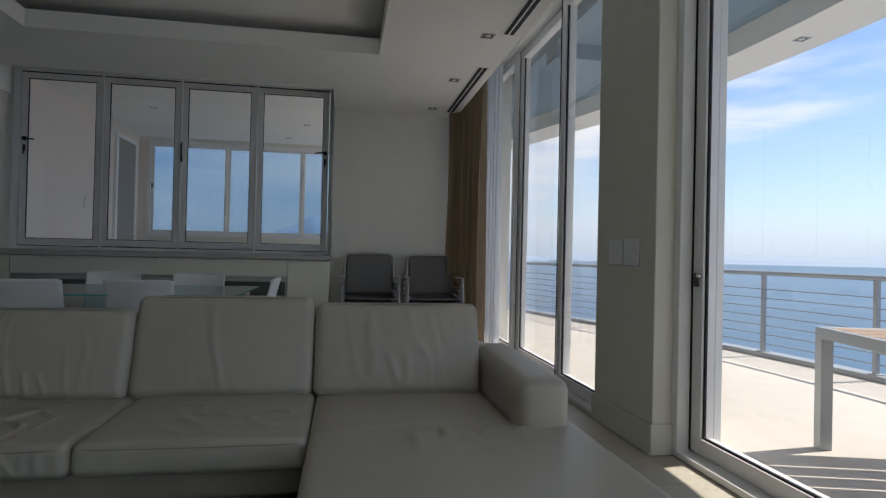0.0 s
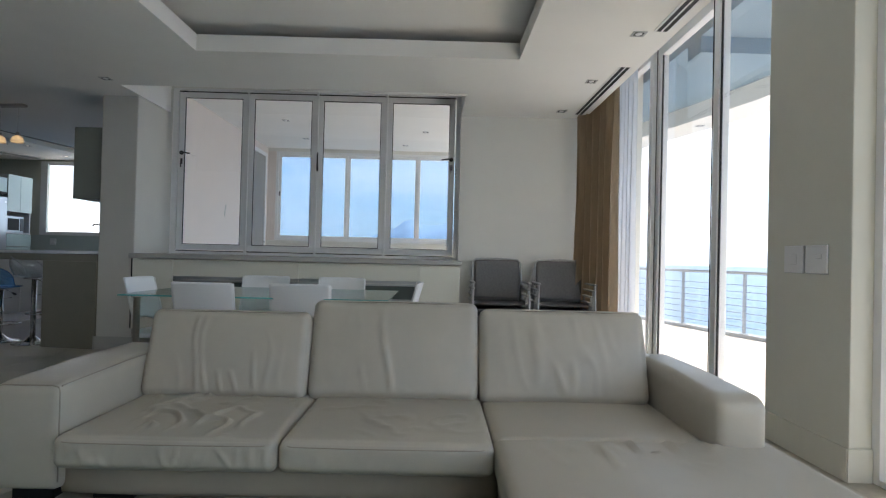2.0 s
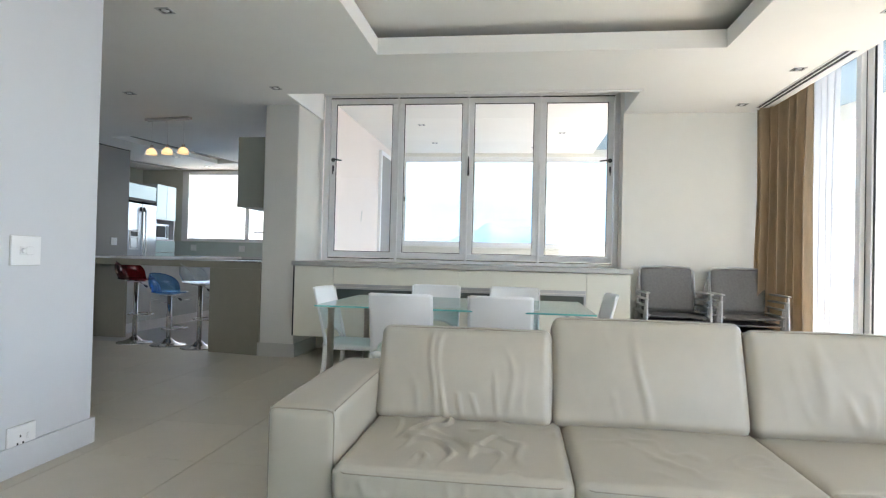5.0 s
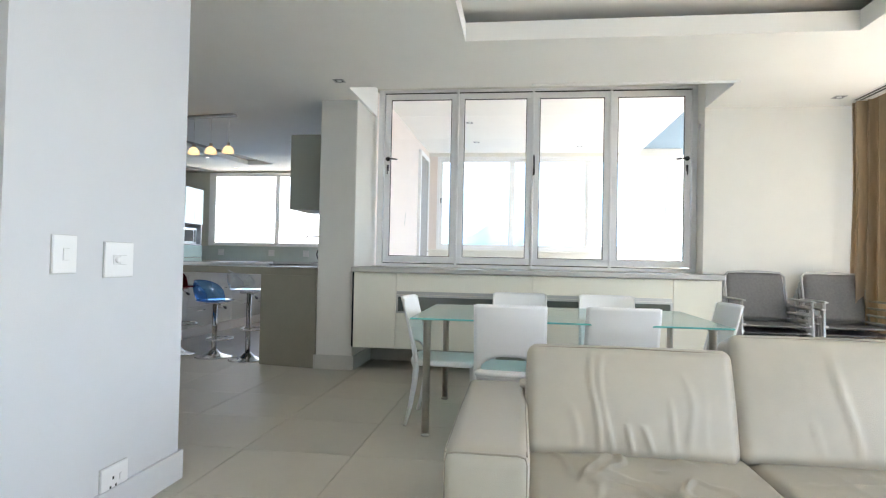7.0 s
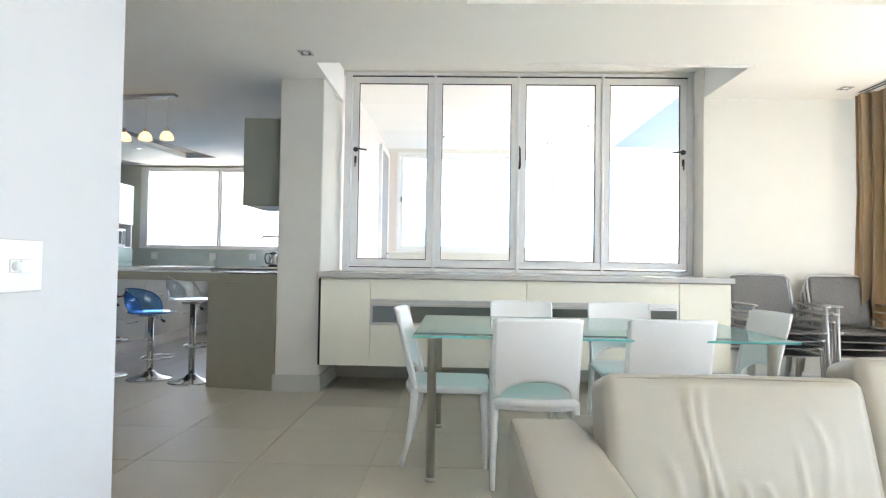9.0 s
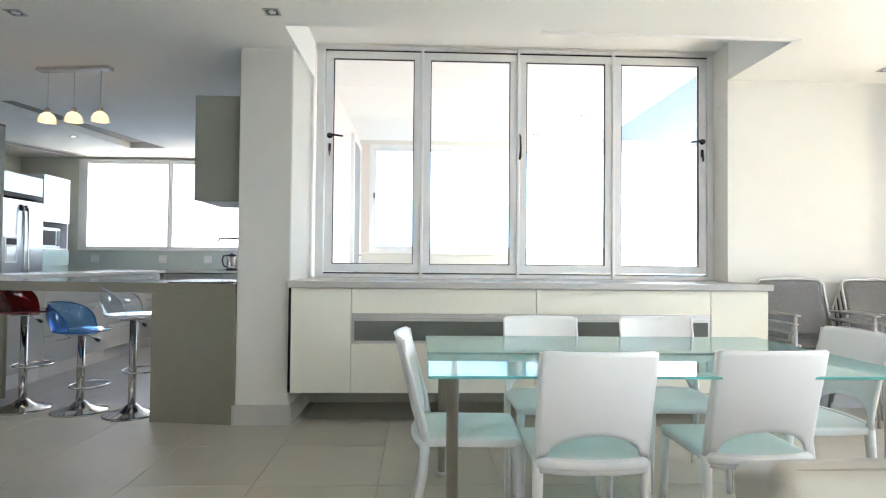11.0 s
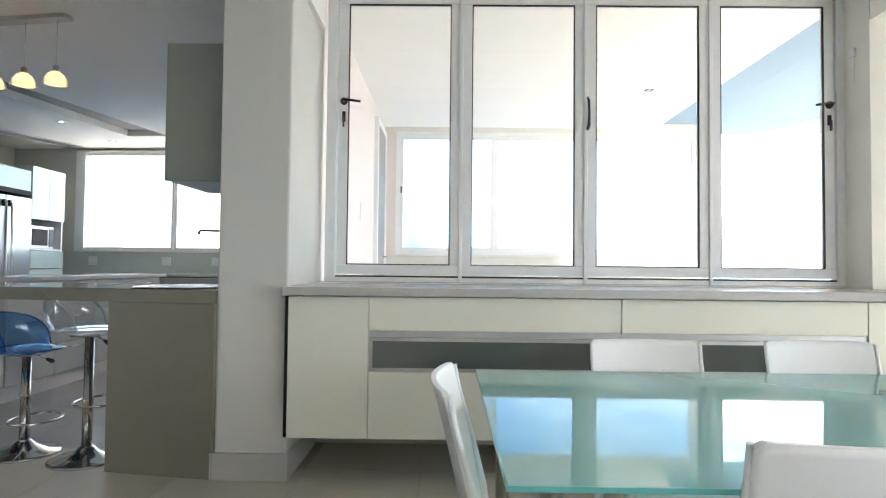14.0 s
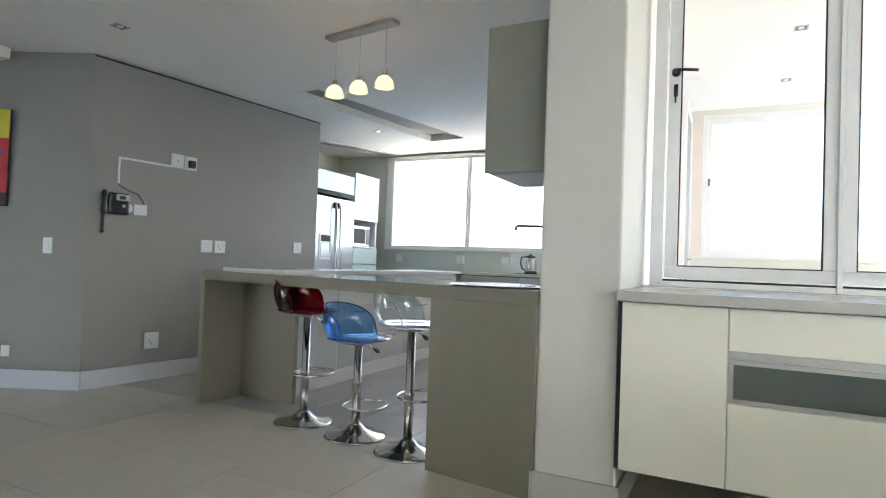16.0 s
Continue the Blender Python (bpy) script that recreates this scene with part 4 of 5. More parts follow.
# sideboard under the window
def sideboard():
    s = thing("sideboard", "cream lacquer wall hung sideboard with smoked glass strip", "cabinet", (-1.52, 7.34, 0.235))
    ox, oy, oz = -1.52, 7.34, 0.235

    def P(name, lo, hi, m, bevel=0.002, parent=None, label=""):
        return part(name, box((lo[0] - ox, lo[1] - oy, lo[2] - oz), (hi[0] - ox, hi[1] - oy, hi[2] - oz), bevel), m, parent or s, label)

    P("body", (-3.305, 6.972, 0.25), (0.232, 7.715, 1.005), M_CREAM)
    P("door", (-3.308, 6.952, 0.247), (-2.874, 6.971, 1.006), M_CREAM)
    P("door", (-0.198, 6.952, 0.247), (0.237, 6.971, 1.006), M_CREAM)
    for a, b in ((-2.869, -1.517), (-1.512, -0.203)):
        P("drawer_front", (a, 6.952, 0.826), (b, 6.971, 1.006), M_CREAM)
        P("flap_door", (a, 6.952, 0.247), (b, 6.971, 0.604), M_CREAM)
        P("pull_channel", (a, 6.964, 0.793), (b, 6.9715, 0.824), M_DULL_ALU, 0.001, None, "recessed metal finger pull")
        fr = P("glass_frame", (a, 6.954, 0.607), (b, 6.9705, 0.790), M_DULL_ALU, 0.001, None, "aluminium framed flap")
        P("glass_panel", (a + 0.02, 6.951, 0.627), (b - 0.02, 6.9535, 0.770), M_SMOKE, 0.0, fr, "smoked glass panel")
    # Black strip paints the shade in the gap between sideboard and column.
    P("shadow_gap_strip", (-3.3295, 6.965, 0.247), (-3.309, 6.97, 1.006), M_GASKET, 0.0, None, "black strip for the shadow gap at the column")
    return s


sideboard()
tagged(link_mesh("worktop", box((-3.328, 6.90, 1.012), (0.25, 7.755, 1.06), 0.004), M_STONE), "grey stone worktop along the window", "worktop")
structure("trim_window_sill", box((-3.325, 7.7205, 1.0635), (0.232, 7.7595, 1.0675)), M_STONE, "grey stone strip at the foot of the window", "sill")


# stacked outdoor chairs
def sling_chair():
    """Faces -y; the origin lies on the floor under the back."""
    c = thing("stacking_chair", "grey mesh stacking chair with dull aluminium frame and arms", "chair", group="stacked chairs beside the curtain")
    W = 0.28
    part("back_sling", curved_panel(W - 0.012, W - 0.02, 0.44, 0.885, lambda u, z: -0.12 + 0.115 * (z - 0.42) / 0.46, 0.006), M_SLING, c)
    part("seat_sling", soft_box((-W + 0.015, -0.56, 0.405), (W - 0.015, -0.11, 0.415), 0.004, 8, (0, 0, 0), lambda q, p: Vector((0, 0, -0.02 * (1 - q.x ** 2) * (1 - q.y ** 2)))), M_SLING, c)
    part("back_frame", tube([(-W, -0.14, 0.40), (-W, -0.02, 0.85), (-W + 0.035, -0.005, 0.888), (0, 0.0, 0.902), (W - 0.035, -0.005, 0.888), (W, -0.02, 0.85), (W, -0.14, 0.40)], 0.011, 8), M_DULL_ALU, c)
    for sx in (-1, 1):
        part("side_frame", tube([(sx * W, -0.08, 0.41), (sx * W, -0.57, 0.42)], 0.011, 8), M_DULL_ALU, c)
        part("leg", tube([(sx * (W + 0.02), -0.54, 0.63), (sx * (W + 0.025), -0.56, 0.3), (sx * (W + 0.03), -0.58, 0.0)], 0.013, 8), M_DULL_ALU, c)
        part("leg", tube([(sx * (W + 0.012), -0.10, 0.60), (sx * (W + 0.015), -0.06, 0.3), (sx * (W + 0.02), -0.0, 0.0)], 0.013, 8), M_DULL_ALU, c)
        part("armrest", soft_box((sx * (W + 0.018) - 0.022, -0.58, 0.628), (sx * (W + 0.018) + 0.022, -0.09, 0.648), 0.009, 5), M_DULL_ALU, c)
    return c


sc = sling_chair()
sc.matrix_basis = pose(0.67, 7.46, 0, 0, 0, 0)
for k in range(1, 4):
    copy_thing(sc, pose(0.67 + 0.004 * k, 7.46 - 0.02 * k, 0.066 * k))
for k in range(4):
    copy_thing(sc, pose(1.37 + 0.012 * k, 7.46 - 0.02 * k, 0.066 * k, 0, 0, -2))


# curtains
def drape(a, b, z0, z1, folds, amp, n=130, seed=0.0, gather=0.9):
    bm = bmesh.new()
    a, b = Vector(a), Vector(b)
    u = (b - a).normalized()
    w = Vector((-u.y, u.x))
    L = (b - a).length
    rows = []
    nz = 18
    for j in range(nz + 1):
        t = j / nz
        row = []
        for i in range(n + 1):
            s = i / n
            ph = folds * 2 * math.pi * s + 0.9 * noise.noise(Vector((s * 7 + seed, t * 0.8, 0))) * 2
            am = amp * (0.65 + 0.35 * t + 0.35 * noise.noise(Vector((s * 5, seed, t * 1.2))))
            mid = 0.5 + (s - 0.5) * (gather + (1 - gather) * abs(2 * t - 0.9))
            p = a + u * (L * mid + 0.012 * math.sin(2 * ph)) + w * (math.sin(ph) * am)
            row.append(bm.verts.new((p.x, p.y, z1 + (z0 - z1) * t)))
        rows.append(row)
    for A, B in zip(rows, rows[1:]):
        for i in range(n):
            bm.faces.new((A[i], A[i + 1], B[i + 1], B[i])).smooth = True
    bmesh.ops.solidify(bm, geom=bm.faces[:], thickness=0.003)
    return bm


tagged(link_mesh("curtain", drape((1.58, 7.42), (1.95, 6.98), 0.015, 3.3, 6.0, 0.075), M_BEIGE_CLOTH), "long beige curtain gathered in folds in the corner", "curtain")
tagged(link_mesh("sheer_curtain", drape((1.99, 7.32), (2.05, 6.72), 0.015, 3.3, 6, 0.045, seed=4.2), M_SHEER), "white sheer curtain gathered beside the glass", "curtain")


# ---------------------------------------------------------------- kitchen
PF, PB = Vector((-6.585, 7.462)), Vector((-3.724, 7.003))
PU = (PB - PF).normalized()
PANG = math.degrees(math.atan2(PU.y, PU.x))
PL = (PB - PF).length


def bar():
    s = thing("breakfast_bar", "taupe stone breakfast bar with waterfall ends", "counter", (PF.x, PF.y, 0), PANG)
    part("worktop", box((0, 0, 0.955), (PL, 0.72, 1.03), 0.003), M_STONE_BAR, s, "grey polished stone top")
    part("front_edge", box((0.0, -0.004, 0.956), (PL, -0.0005, 1.027), 0.001), M_STONE_PANEL, s, "honed taupe front edge")
    part("end_panel", box((0.0, -0.0035, 0), (0.055, 0.36, 0.954), 0.001), M_STONE_PANEL, s)
    part("front_panel", box((PL - 0.655, -0.0035, 0), (PL, 0.06, 0.954), 0.001), M_STONE_PANEL, s)
    part("side_panel", box((PL - 0.655, 0.061, 0), (PL - 0.61, 0.70, 0.954), 0.002), M_STONE_PANEL, s)
    sink = part("sink", lathe([(0.21, 1.031), (0.29, 1.033), (0.30, 1.037), (0.29, 1.039), (0.20, 1.035)], 36, (PL - 0.42, 0.36, 0)), M_CHROME, s, "round steel sink rim")
    # No hollow is modelled; a flat dark disc paints the basin's shade.
    part("basin", lathe([(0.195, 1.0315), (0.21, 1.0355), (0.05, 1.0318), (0.0, 1.0316)][::-1], 30, (PL - 0.42, 0.36, 0)), M_DARK, sink, "flat dark disc for the shade in the basin")
    return s


bar()
tap = thing("tap", "black and chrome kitchen tap with a level spout", "tap", (-3.78, 7.42, 1.0305), 0)
part("stem", lathe([(0.028, 0), (0.028, 0.012), (0.014, 0.02), (0.013, 0.325)], 16), M_CHROME, tap)
part("spout", tube([(0, 0, 0.325), (-0.01, -0.02, 0.343), (-0.05, -0.05, 0.347), (-0.17, -0.10, 0.347), (-0.178, -0.103, 0.337), (-0.178, -0.103, 0.32)], 0.008, 8), M_BLACK, tap)


def bar_stool(m_shell, m_rim, label, lift):
    """Faces -y, the open side of the shell toward the room."""
    s = thing("bar_stool", label, "stool", group="stools at the breakfast bar")
    part("base", lathe([(0.0, 0), (0.205, 0.0), (0.205, 0.008), (0.19, 0.014), (0.12, 0.026), (0.07, 0.048), (0.045, 0.075), (0.03, 0.085)], 36), M_CHROME, s)
    part("pole", lathe([(0.029, 0.085), (0.029, 0.34), (0.032, 0.345), (0.032, 0.36), (0.026, 0.365), (0.026, lift - 0.03)], 20), M_CHROME, s)
    ring = [(0.16 * math.cos(a), -0.07 + 0.135 * math.sin(a), lift - 0.42) for a in np.linspace(0, 2 * math.pi, 25)[:-1]]
    part("footrest", add_tube(bmesh.new(), ring, 0.008, 8, True), M_CHROME, s)
    part("plate", box((-0.08, -0.08, lift - 0.03), (0.08, 0.08, lift - 0.012), 0.006), M_CHROME, s)
    lev = part("lever", tube([(0.05, 0, lift - 0.03), (0.12, -0.02, lift - 0.06), (0.165, -0.03, lift - 0.085)], 0.005, 6), M_CHROME, s)
    part("knob", tube([(0.15, -0.027, lift - 0.078), (0.185, -0.034, lift - 0.095), (0.20, -0.037, lift - 0.102)], [0.009, 0.016, 0.012], 8), M_BLACK, lev, "black lever knob")
    # round seat pan with a raised wrap-round back
    bm = bmesh.new()
    n, rings = 36, []
    for rad, z in ((0.0, 0.0), (0.10, 0.0), (0.16, 0.004), (0.195, 0.014), (0.20, 0.02), (0.195, 0.024), (0.16, 0.014), (0.10, 0.010), (0.0, 0.010)):
        rings.append([bm.verts.new((1.06 * max(rad, 0.001) * math.cos(2 * math.pi * k / n), max(rad, 0.001) * math.sin(2 * math.pi * k / n), lift - 0.01 + z)) for k in range(n)])
    for A, B in zip(rings, rings[1:]):
        for k in range(n):
            bm.faces.new((A[k], A[(k + 1) % n], B[(k + 1) % n], B[k])).smooth = True
    seat = part("seat", bm, m_shell, s)
    part("rim", add_tube(bmesh.new(), [(0.212 * math.cos(a), 0.20 * math.sin(a), lift + 0.011) for a in np.linspace(0, 2 * math.pi, 37)[:-1]], 0.0045, 6, True), m_rim, seat)
    bm = bmesh.new()
    outer, inner = [], []
    m, rows = 28, 8
    for j in range(rows + 1):
        t = j / rows
        ro, ri = [], []
        for i in range(m + 1):
            u = -1 + 2 * i / m
            a = math.pi / 2 + u * 1.65
            h = 0.215 * math.sqrt(max(0.0, 1 - abs(u) ** 2.3)) + 0.008
            out = 0.192 + 0.05 * math.sin(2.4 * t) * (1 - u * u)
            z = lift + 0.008 + h * t
            ro.append(bm.verts.new((1.06 * out * math.cos(a), out * math.sin(a), z)))
            ri.append(bm.verts.new((1.06 * (out - 0.006) * math.cos(a), (out - 0.006) * math.sin(a), z)))
        outer.append(ro)
        inner.append(ri)
    for j in range(rows):
        for i in range(m):
            bm.faces.new((outer[j][i], outer[j][i + 1], outer[j + 1][i + 1], outer[j + 1][i])).smooth = True
            bm.faces.new((inner[j][i], inner[j + 1][i], inner[j + 1][i + 1], inner[j][i + 1])).smooth = True
    for i in range(m):
        bm.faces.new((outer[rows][i], outer[rows][i + 1], inner[rows][i + 1], inner[rows][i]))
    bmesh.ops.recalc_face_normals(bm, faces=bm.faces)
    crest = [v.co.copy() for v in outer[rows]]
    back = part("backrest", bm, m_shell, s)
    part("rim", tube(crest, 0.0045, 6), m_rim, back)
    return s


for m_, mr_, lab, lift, x, y, a in ((M_RED_AC, M_RED_RIM, "red acrylic bar stool on a chrome pedestal", 0.775, -5.54, 7.48, 98),
                               (M_BLUE_AC, M_BLUE_RIM, "blue acrylic bar stool on a chrome pedestal", 0.63, -5.05, 7.41, 92),
                               (M_CLEAR_AC, M_CLEAR_RIM, "clear acrylic bar stool on a chrome pedestal", 0.765, -4.60, 7.31, 100)):
    bar_stool(m_, mr_, lab, lift).matrix_basis = pose(x, y, 0, 0, 0, a)


def wall_cupboard():
    s = thing("wall_cupboard", "sage grey hanging cupboard beside the column", "cupboard", (-3.90, 7.30, 1.65))
    part("body", box((-0.18, -0.15, 0.012), (0.185, 0.42, 0.80), 0.002), M_KITCHEN_WALL, s)
    part("front", box((-0.185, -0.172, 0.0), (0.186, -0.151, 0.80), 0.002), mat("sage_gloss_front", (0.28, 0.29, 0.24), 0.35, vary=0.03, scale=5), s)
    part("underside", box((-0.17, -0.14, 0.0), (0.18, 0.41, 0.011)), M_DULL_ALU, s, "brushed metal underside")


wall_cupboard()

# long kitchen base run, facing +x
RX0, RX1, RY0, RY1 = -6.72, -6.08, 7.84, 11.15


def base_units():
    widths = [0.72, 0.6, 0.6, 0.75, 0.6]
    y = RY0 + 0.02
    for k, w in enumerate(widths):
        s = thing("base_cabinet", "grey gloss kitchen base cabinet with drawers", "cabinet", (RX1, y, 0), group="kitchen base cabinets")
        part("body", box((RX0 - RX1, 0, 0.14), (-0.022, w - 0.003, 1.011), 0.001), M_DRAWER, s)
        part("plinth", box((RX0 - RX1, 0, 0), (-0.05, w - 0.003, 0.139)), M_WHITE_PLASTIC, s, "white plinth")
        nz = 3 if k else 1
        hz = 0.865 / nz
        for j in range(nz):
            d = part("drawer_front", box((-0.02, 0.003, 0.143 + j * hz), (0, w - 0.006, 0.143 + (j + 1) * hz - 0.006), 0.002), M_DRAWER, s)
            part("handle", tube([(0.002, w / 2 - 0.1, 0.143 + (j + 1) * hz - 0.06), (0.03, w / 2 - 0.09, 0.143 + (j + 1) * hz - 0.06),
                                 (0.03, w / 2 + 0.09, 0.143 + (j + 1) * hz - 0.06), (0.002, w / 2 + 0.1, 0.143 + (j + 1) * hz - 0.06)], 0.006, 6), M_CHROME, d, "chrome bar handle")
        y += w
    tagged(link_mesh("end_panel", box((RX0 - 0.02, RY0 - 0.03, 0), (RX1 + 0.15, RY0 + 0.015, 0.954), 0.002), M_STONE_PANEL), "taupe panel closing the kitchen run", "panel")
    tagged(link_mesh("worktop", box((RX0 - 0.02, RY0 - 0.02, 1.012), (RX1 + 0.02, RY1 + 0.1, 1.05), 0.003), M_STONE_PALE), "pale stone kitchen worktop", "worktop")


base_units()

# window run
KANG = math.degrees(math.atan2(KU.y, KU.x))
wx, wy = on_k(1.75, 0.0)
wr = thing("window_cabinet", "dark fronted kitchen cabinets under the window", "cabinet", (wx, wy, 0), KANG)
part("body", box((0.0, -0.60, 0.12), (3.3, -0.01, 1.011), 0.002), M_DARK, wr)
part("plinth", box((0.0, -0.55, 0.0), (3.3, -0.01, 0.119)), M_WHITE_PLASTIC, wr)
for k in range(4):
    part("door", box((k * 0.825 + 0.003, -0.62, 0.125), (k * 0.825 + 0.822, -0.601, 1.0), 0.002), M_DRAWER, wr)
tagged(link_mesh("window_worktop", box((0, -0.64, 1.012), (3.3, -0.012, 1.05), 0.003), M_STONE_PALE), "stone worktop under the kitchen window", "worktop").matrix_basis = pose(wx, wy, 0, 0, 0, KANG)
spx, spy = on_k(0.5, 0.0)
structure("trim_splashback", box((0, -0.012, 1.052), (4.6, -0.003, 1.33)), M_SPLASH, "grey green glass splashback under the kitchen window", "splashback").matrix_basis = pose(spx, spy, 0, 0, 0, KANG)
for s_ in (1.2, 2.25, 2.95):
    kx, ky = on_k(s_, 0.02)
    so = thing("socket", "white double wall socket on the splashback", "socket", (kx, ky, 1.15), KANG)
    part("plate", box((-0.06, -0.012, 0), (0.06, 0, 0.12), 0.003), M_WHITE_PLASTIC, so)
    part("switch", boxes(((-0.04, -0.016, 0.035), (-0.01, -0.012, 0.085)), ((0.01, -0.016, 0.035), (0.04, -0.012, 0.085)), bevel=0.001), M_ALU, so)

kx, ky = on_k(3.42, 0.3)
ket = thing("kettle", "glass and black plastic kettle on the worktop", "kettle", (kx, ky, 1.0505), 20)
part("base", lathe([(0.085, 0), (0.088, 0.02), (0.07, 0.028)], 24), M_BLACK, ket)
part("jug", lathe([(0.075, 0.03), (0.08, 0.06), (0.068, 0.19), (0.062, 0.215)], 24), M_CHROME, ket)
part("lid", lathe([(0.066, 0.216), (0.064, 0.235), (0.02, 0.25), (0.012, 0.262)], 24), M_BLACK, ket)
part("handle", tube([(-0.06, 0, 0.225), (-0.12, 0, 0.215), (-0.135, 0, 0.15), (-0.115, 0, 0.07), (-0.07, 0, 0.045)], 0.012, 8), M_BLACK, ket)
part("cable", tube([(-0.08, 0.02, 0.01), (-0.16, 0.03, 0.004), (-0.2, 0.10, 0.004)], 0.004, 6), M_BLACK, ket)

# tall run: fridge and cupboards
FA = Vector((-7.56, 9.87))
FU = Vector((-0.05, 1.0)).normalized()
FANG = math.degrees(math.atan2(FU.y, FU.x))


def on_f(s):
    p = FA + FU * s
    return (p.x, p.y, 0)


def fridge():
    f = thing("fridge", "stainless side by side fridge with long handles", "fridge", on_f(0.14), FANG)
    part("body", box((0, 0.04, 0.02), (0.92, 0.62, 1.95), 0.004), M_FRIDGE, f)
    part("foot_grille", box((0.02, 0.045, 0), (0.90, 0.5, 0.019)), M_BLACK, f)
    d1 = part("door", box((0.004, -0.02, 0.06), (0.455, 0.038, 1.96), 0.008), M_FRIDGE, f)
    d2 = part("door", box((0.465, -0.02, 0.06), (0.916, 0.038, 1.96), 0.008), M_FRIDGE, f)
    for x, d in ((0.415, d1), (0.505, d2)):
        part("handle", tube([(x, -0.02, 1.88), (x, -0.06, 1.86), (x, -0.075, 1.4), (x, -0.08, 1.1), (x, -0.075, 0.8), (x, -0.06, 0.5), (x, -0.02, 0.48)], 0.014, 8), M_CHROME, d)
        part("handle_mount", box((x - 0.02, -0.05, 1.82), (x + 0.02, -0.0201, 1.90), 0.004), M_BLACK, d)
    dp = part("dispenser", box((0.10, -0.03, 1.14), (0.36, -0.0201, 1.48), 0.006), M_WHITE_PLASTIC, d1, "pale grey water dispenser")
    part("dispenser_recess", box((0.13, -0.033, 1.17), (0.33, -0.0301, 1.35), 0.004), M_DULL_ALU, d1)
    part("display", box((0.13, -0.034, 1.375), (0.33, -0.0301, 1.455), 0.002), M_DARK, d1)
    part("badge", box((0.84, -0.0225, 1.86), (0.89, -0.0201, 1.89)), M_WHITE_PLASTIC, d2)


fridge()


def tall_units():
    a = thing("fridge_cupboard", "pale mint glass cupboard above the fridge", "cupboard", on_f(0.10), FANG)
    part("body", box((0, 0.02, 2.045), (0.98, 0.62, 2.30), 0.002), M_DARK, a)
    part("door", box((0.0, 0.0, 2.05), (0.955, 0.019, 2.30), 0.002), M_MINT, a)
    # Dark block paints the shaded gap between fridge and cupboard, no real rail.
    part("rail", box((0.0, 0.004, 1.995), (0.98, 0.60, 2.0445)), M_DARK, a)
    b = thing("tall_cupboard", "pale mint glass tall cupboard with a built-in microwave", "cupboard", on_f(1.09), FANG)
    part("body", boxes(((0, 0.02, 1.72), (0.66, 0.60, 2.38)), ((0, 0.5, 0.1), (0.66, 0.60, 1.72)), ((0.0, 0.02, 1.33), (0.66, 0.5, 1.35)), ((0.63, 0.02, 0.1), (0.66, 0.5, 1.72)), ((0, 0.02, 0.1), (0.63, 0.5, 1.05))), M_WHITE_PLASTIC, b)
    part("door", box((0.0, 0.0, 1.72), (0.33, 0.019, 2.38), 0.002), M_MINT, b)
    part("door", box((0.335, 0.0, 1.72), (0.66, 0.019, 2.38), 0.002), M_MINT, b)
    part("drawer_front", box((0.0, 0.0, 1.10), (0.66, 0.019, 1.32), 0.002), M_MINT, b)
    part("drawer_front", box((0.0, 0.0, 0.10), (0.66, 0.019, 1.09), 0.002), M_MINT, b)
    part("plinth", box((0, 0.05, 0), (0.66, 0.6, 0.099)), M_WHITE_PLASTIC, b)
    m = thing("microwave", "steel microwave in the open niche", "microwave", Vector(on_f(1.15)) + Vector((0, 0, 1.352)), FANG)
    part("body", box((0, 0.05, 0), (0.46, 0.42, 0.29), 0.004), M_FRIDGE, m)
    part("window", box((0.03, 0.043, 0.04), (0.33, 0.0495, 0.25), 0.002), M_DARK, m)
    part("panel", box((0.36, 0.043, 0.03), (0.45, 0.0495, 0.26), 0.002), M_BLACK, m)


tall_units()

# pendant lamp
pl = thing("pendant_lamp", "three lit frosted glass pendants on a steel ceiling bar", "lamp", (-5.245, 7.57, CEIL), -8)
part("ceiling_bar", box((-0.32, -0.04, -0.03), (0.32, 0.04, 0), 0.004), M_BRONZE, pl)
for x in (-0.235, 0.0, 0.235):
    part("cable", tube([(x, 0, -0.03), (x, 0, -0.33)], 0.0022, 6), M_STEEL, pl)
    part("lamp_cap", lathe([(0.010, -0.33), (0.018, -0.335), (0.02, -0.36), (0.024, -0.372)][::-1], 16, (x, 0, 0)), M_BRONZE, pl)
    part("shade", lathe([(0.024, -0.372), (0.045, -0.388), (0.061, -0.418), (0.066, -0.452), (0.062, -0.452), (0.045, -0.41), (0.02, -0.386)], 24, (x, 0, 0)), M_LAMP_GLASS, pl, "warm lit frosted glass shade")
    part("glass_cover", lathe([(0.026, -0.376), (0.054, -0.39), (0.073, -0.423), (0.078, -0.464), (0.0775, -0.464), (0.072, -0.424)], 24, (x, 0, 0)), M_GLASS, pl)

# ceiling fittings
def downlight(x, y, z=CEIL, a=0.0, lit=False):
    d = thing("ceiling_downlight", "small square recessed ceiling downlight", "downlight", (x, y, z), a, "ceiling downlights")
    part("frame", boxes(((-0.05, -0.05, -0.006), (0.05, -0.036, -0.0005)), ((-0.05, 0.036, -0.006), (0.05, 0.05, -0.0005)),
                        ((-0.05, -0.036, -0.006), (-0.036, 0.036, -0.0005)), ((0.036, -0.036, -0.006), (0.05, 0.036, -0.0005)), bevel=0.001), M_DULL_ALU, d)
    part("reflector", box((-0.036, -0.036, -0.003), (0.036, 0.036, -0.0008)), M_DARK, d)
    part("lens", lathe([(0.0, -0.006), (0.024, -0.006), (0.027, -0.0032)], 16), M_LED if lit else M_WHITE_PLASTIC, d)


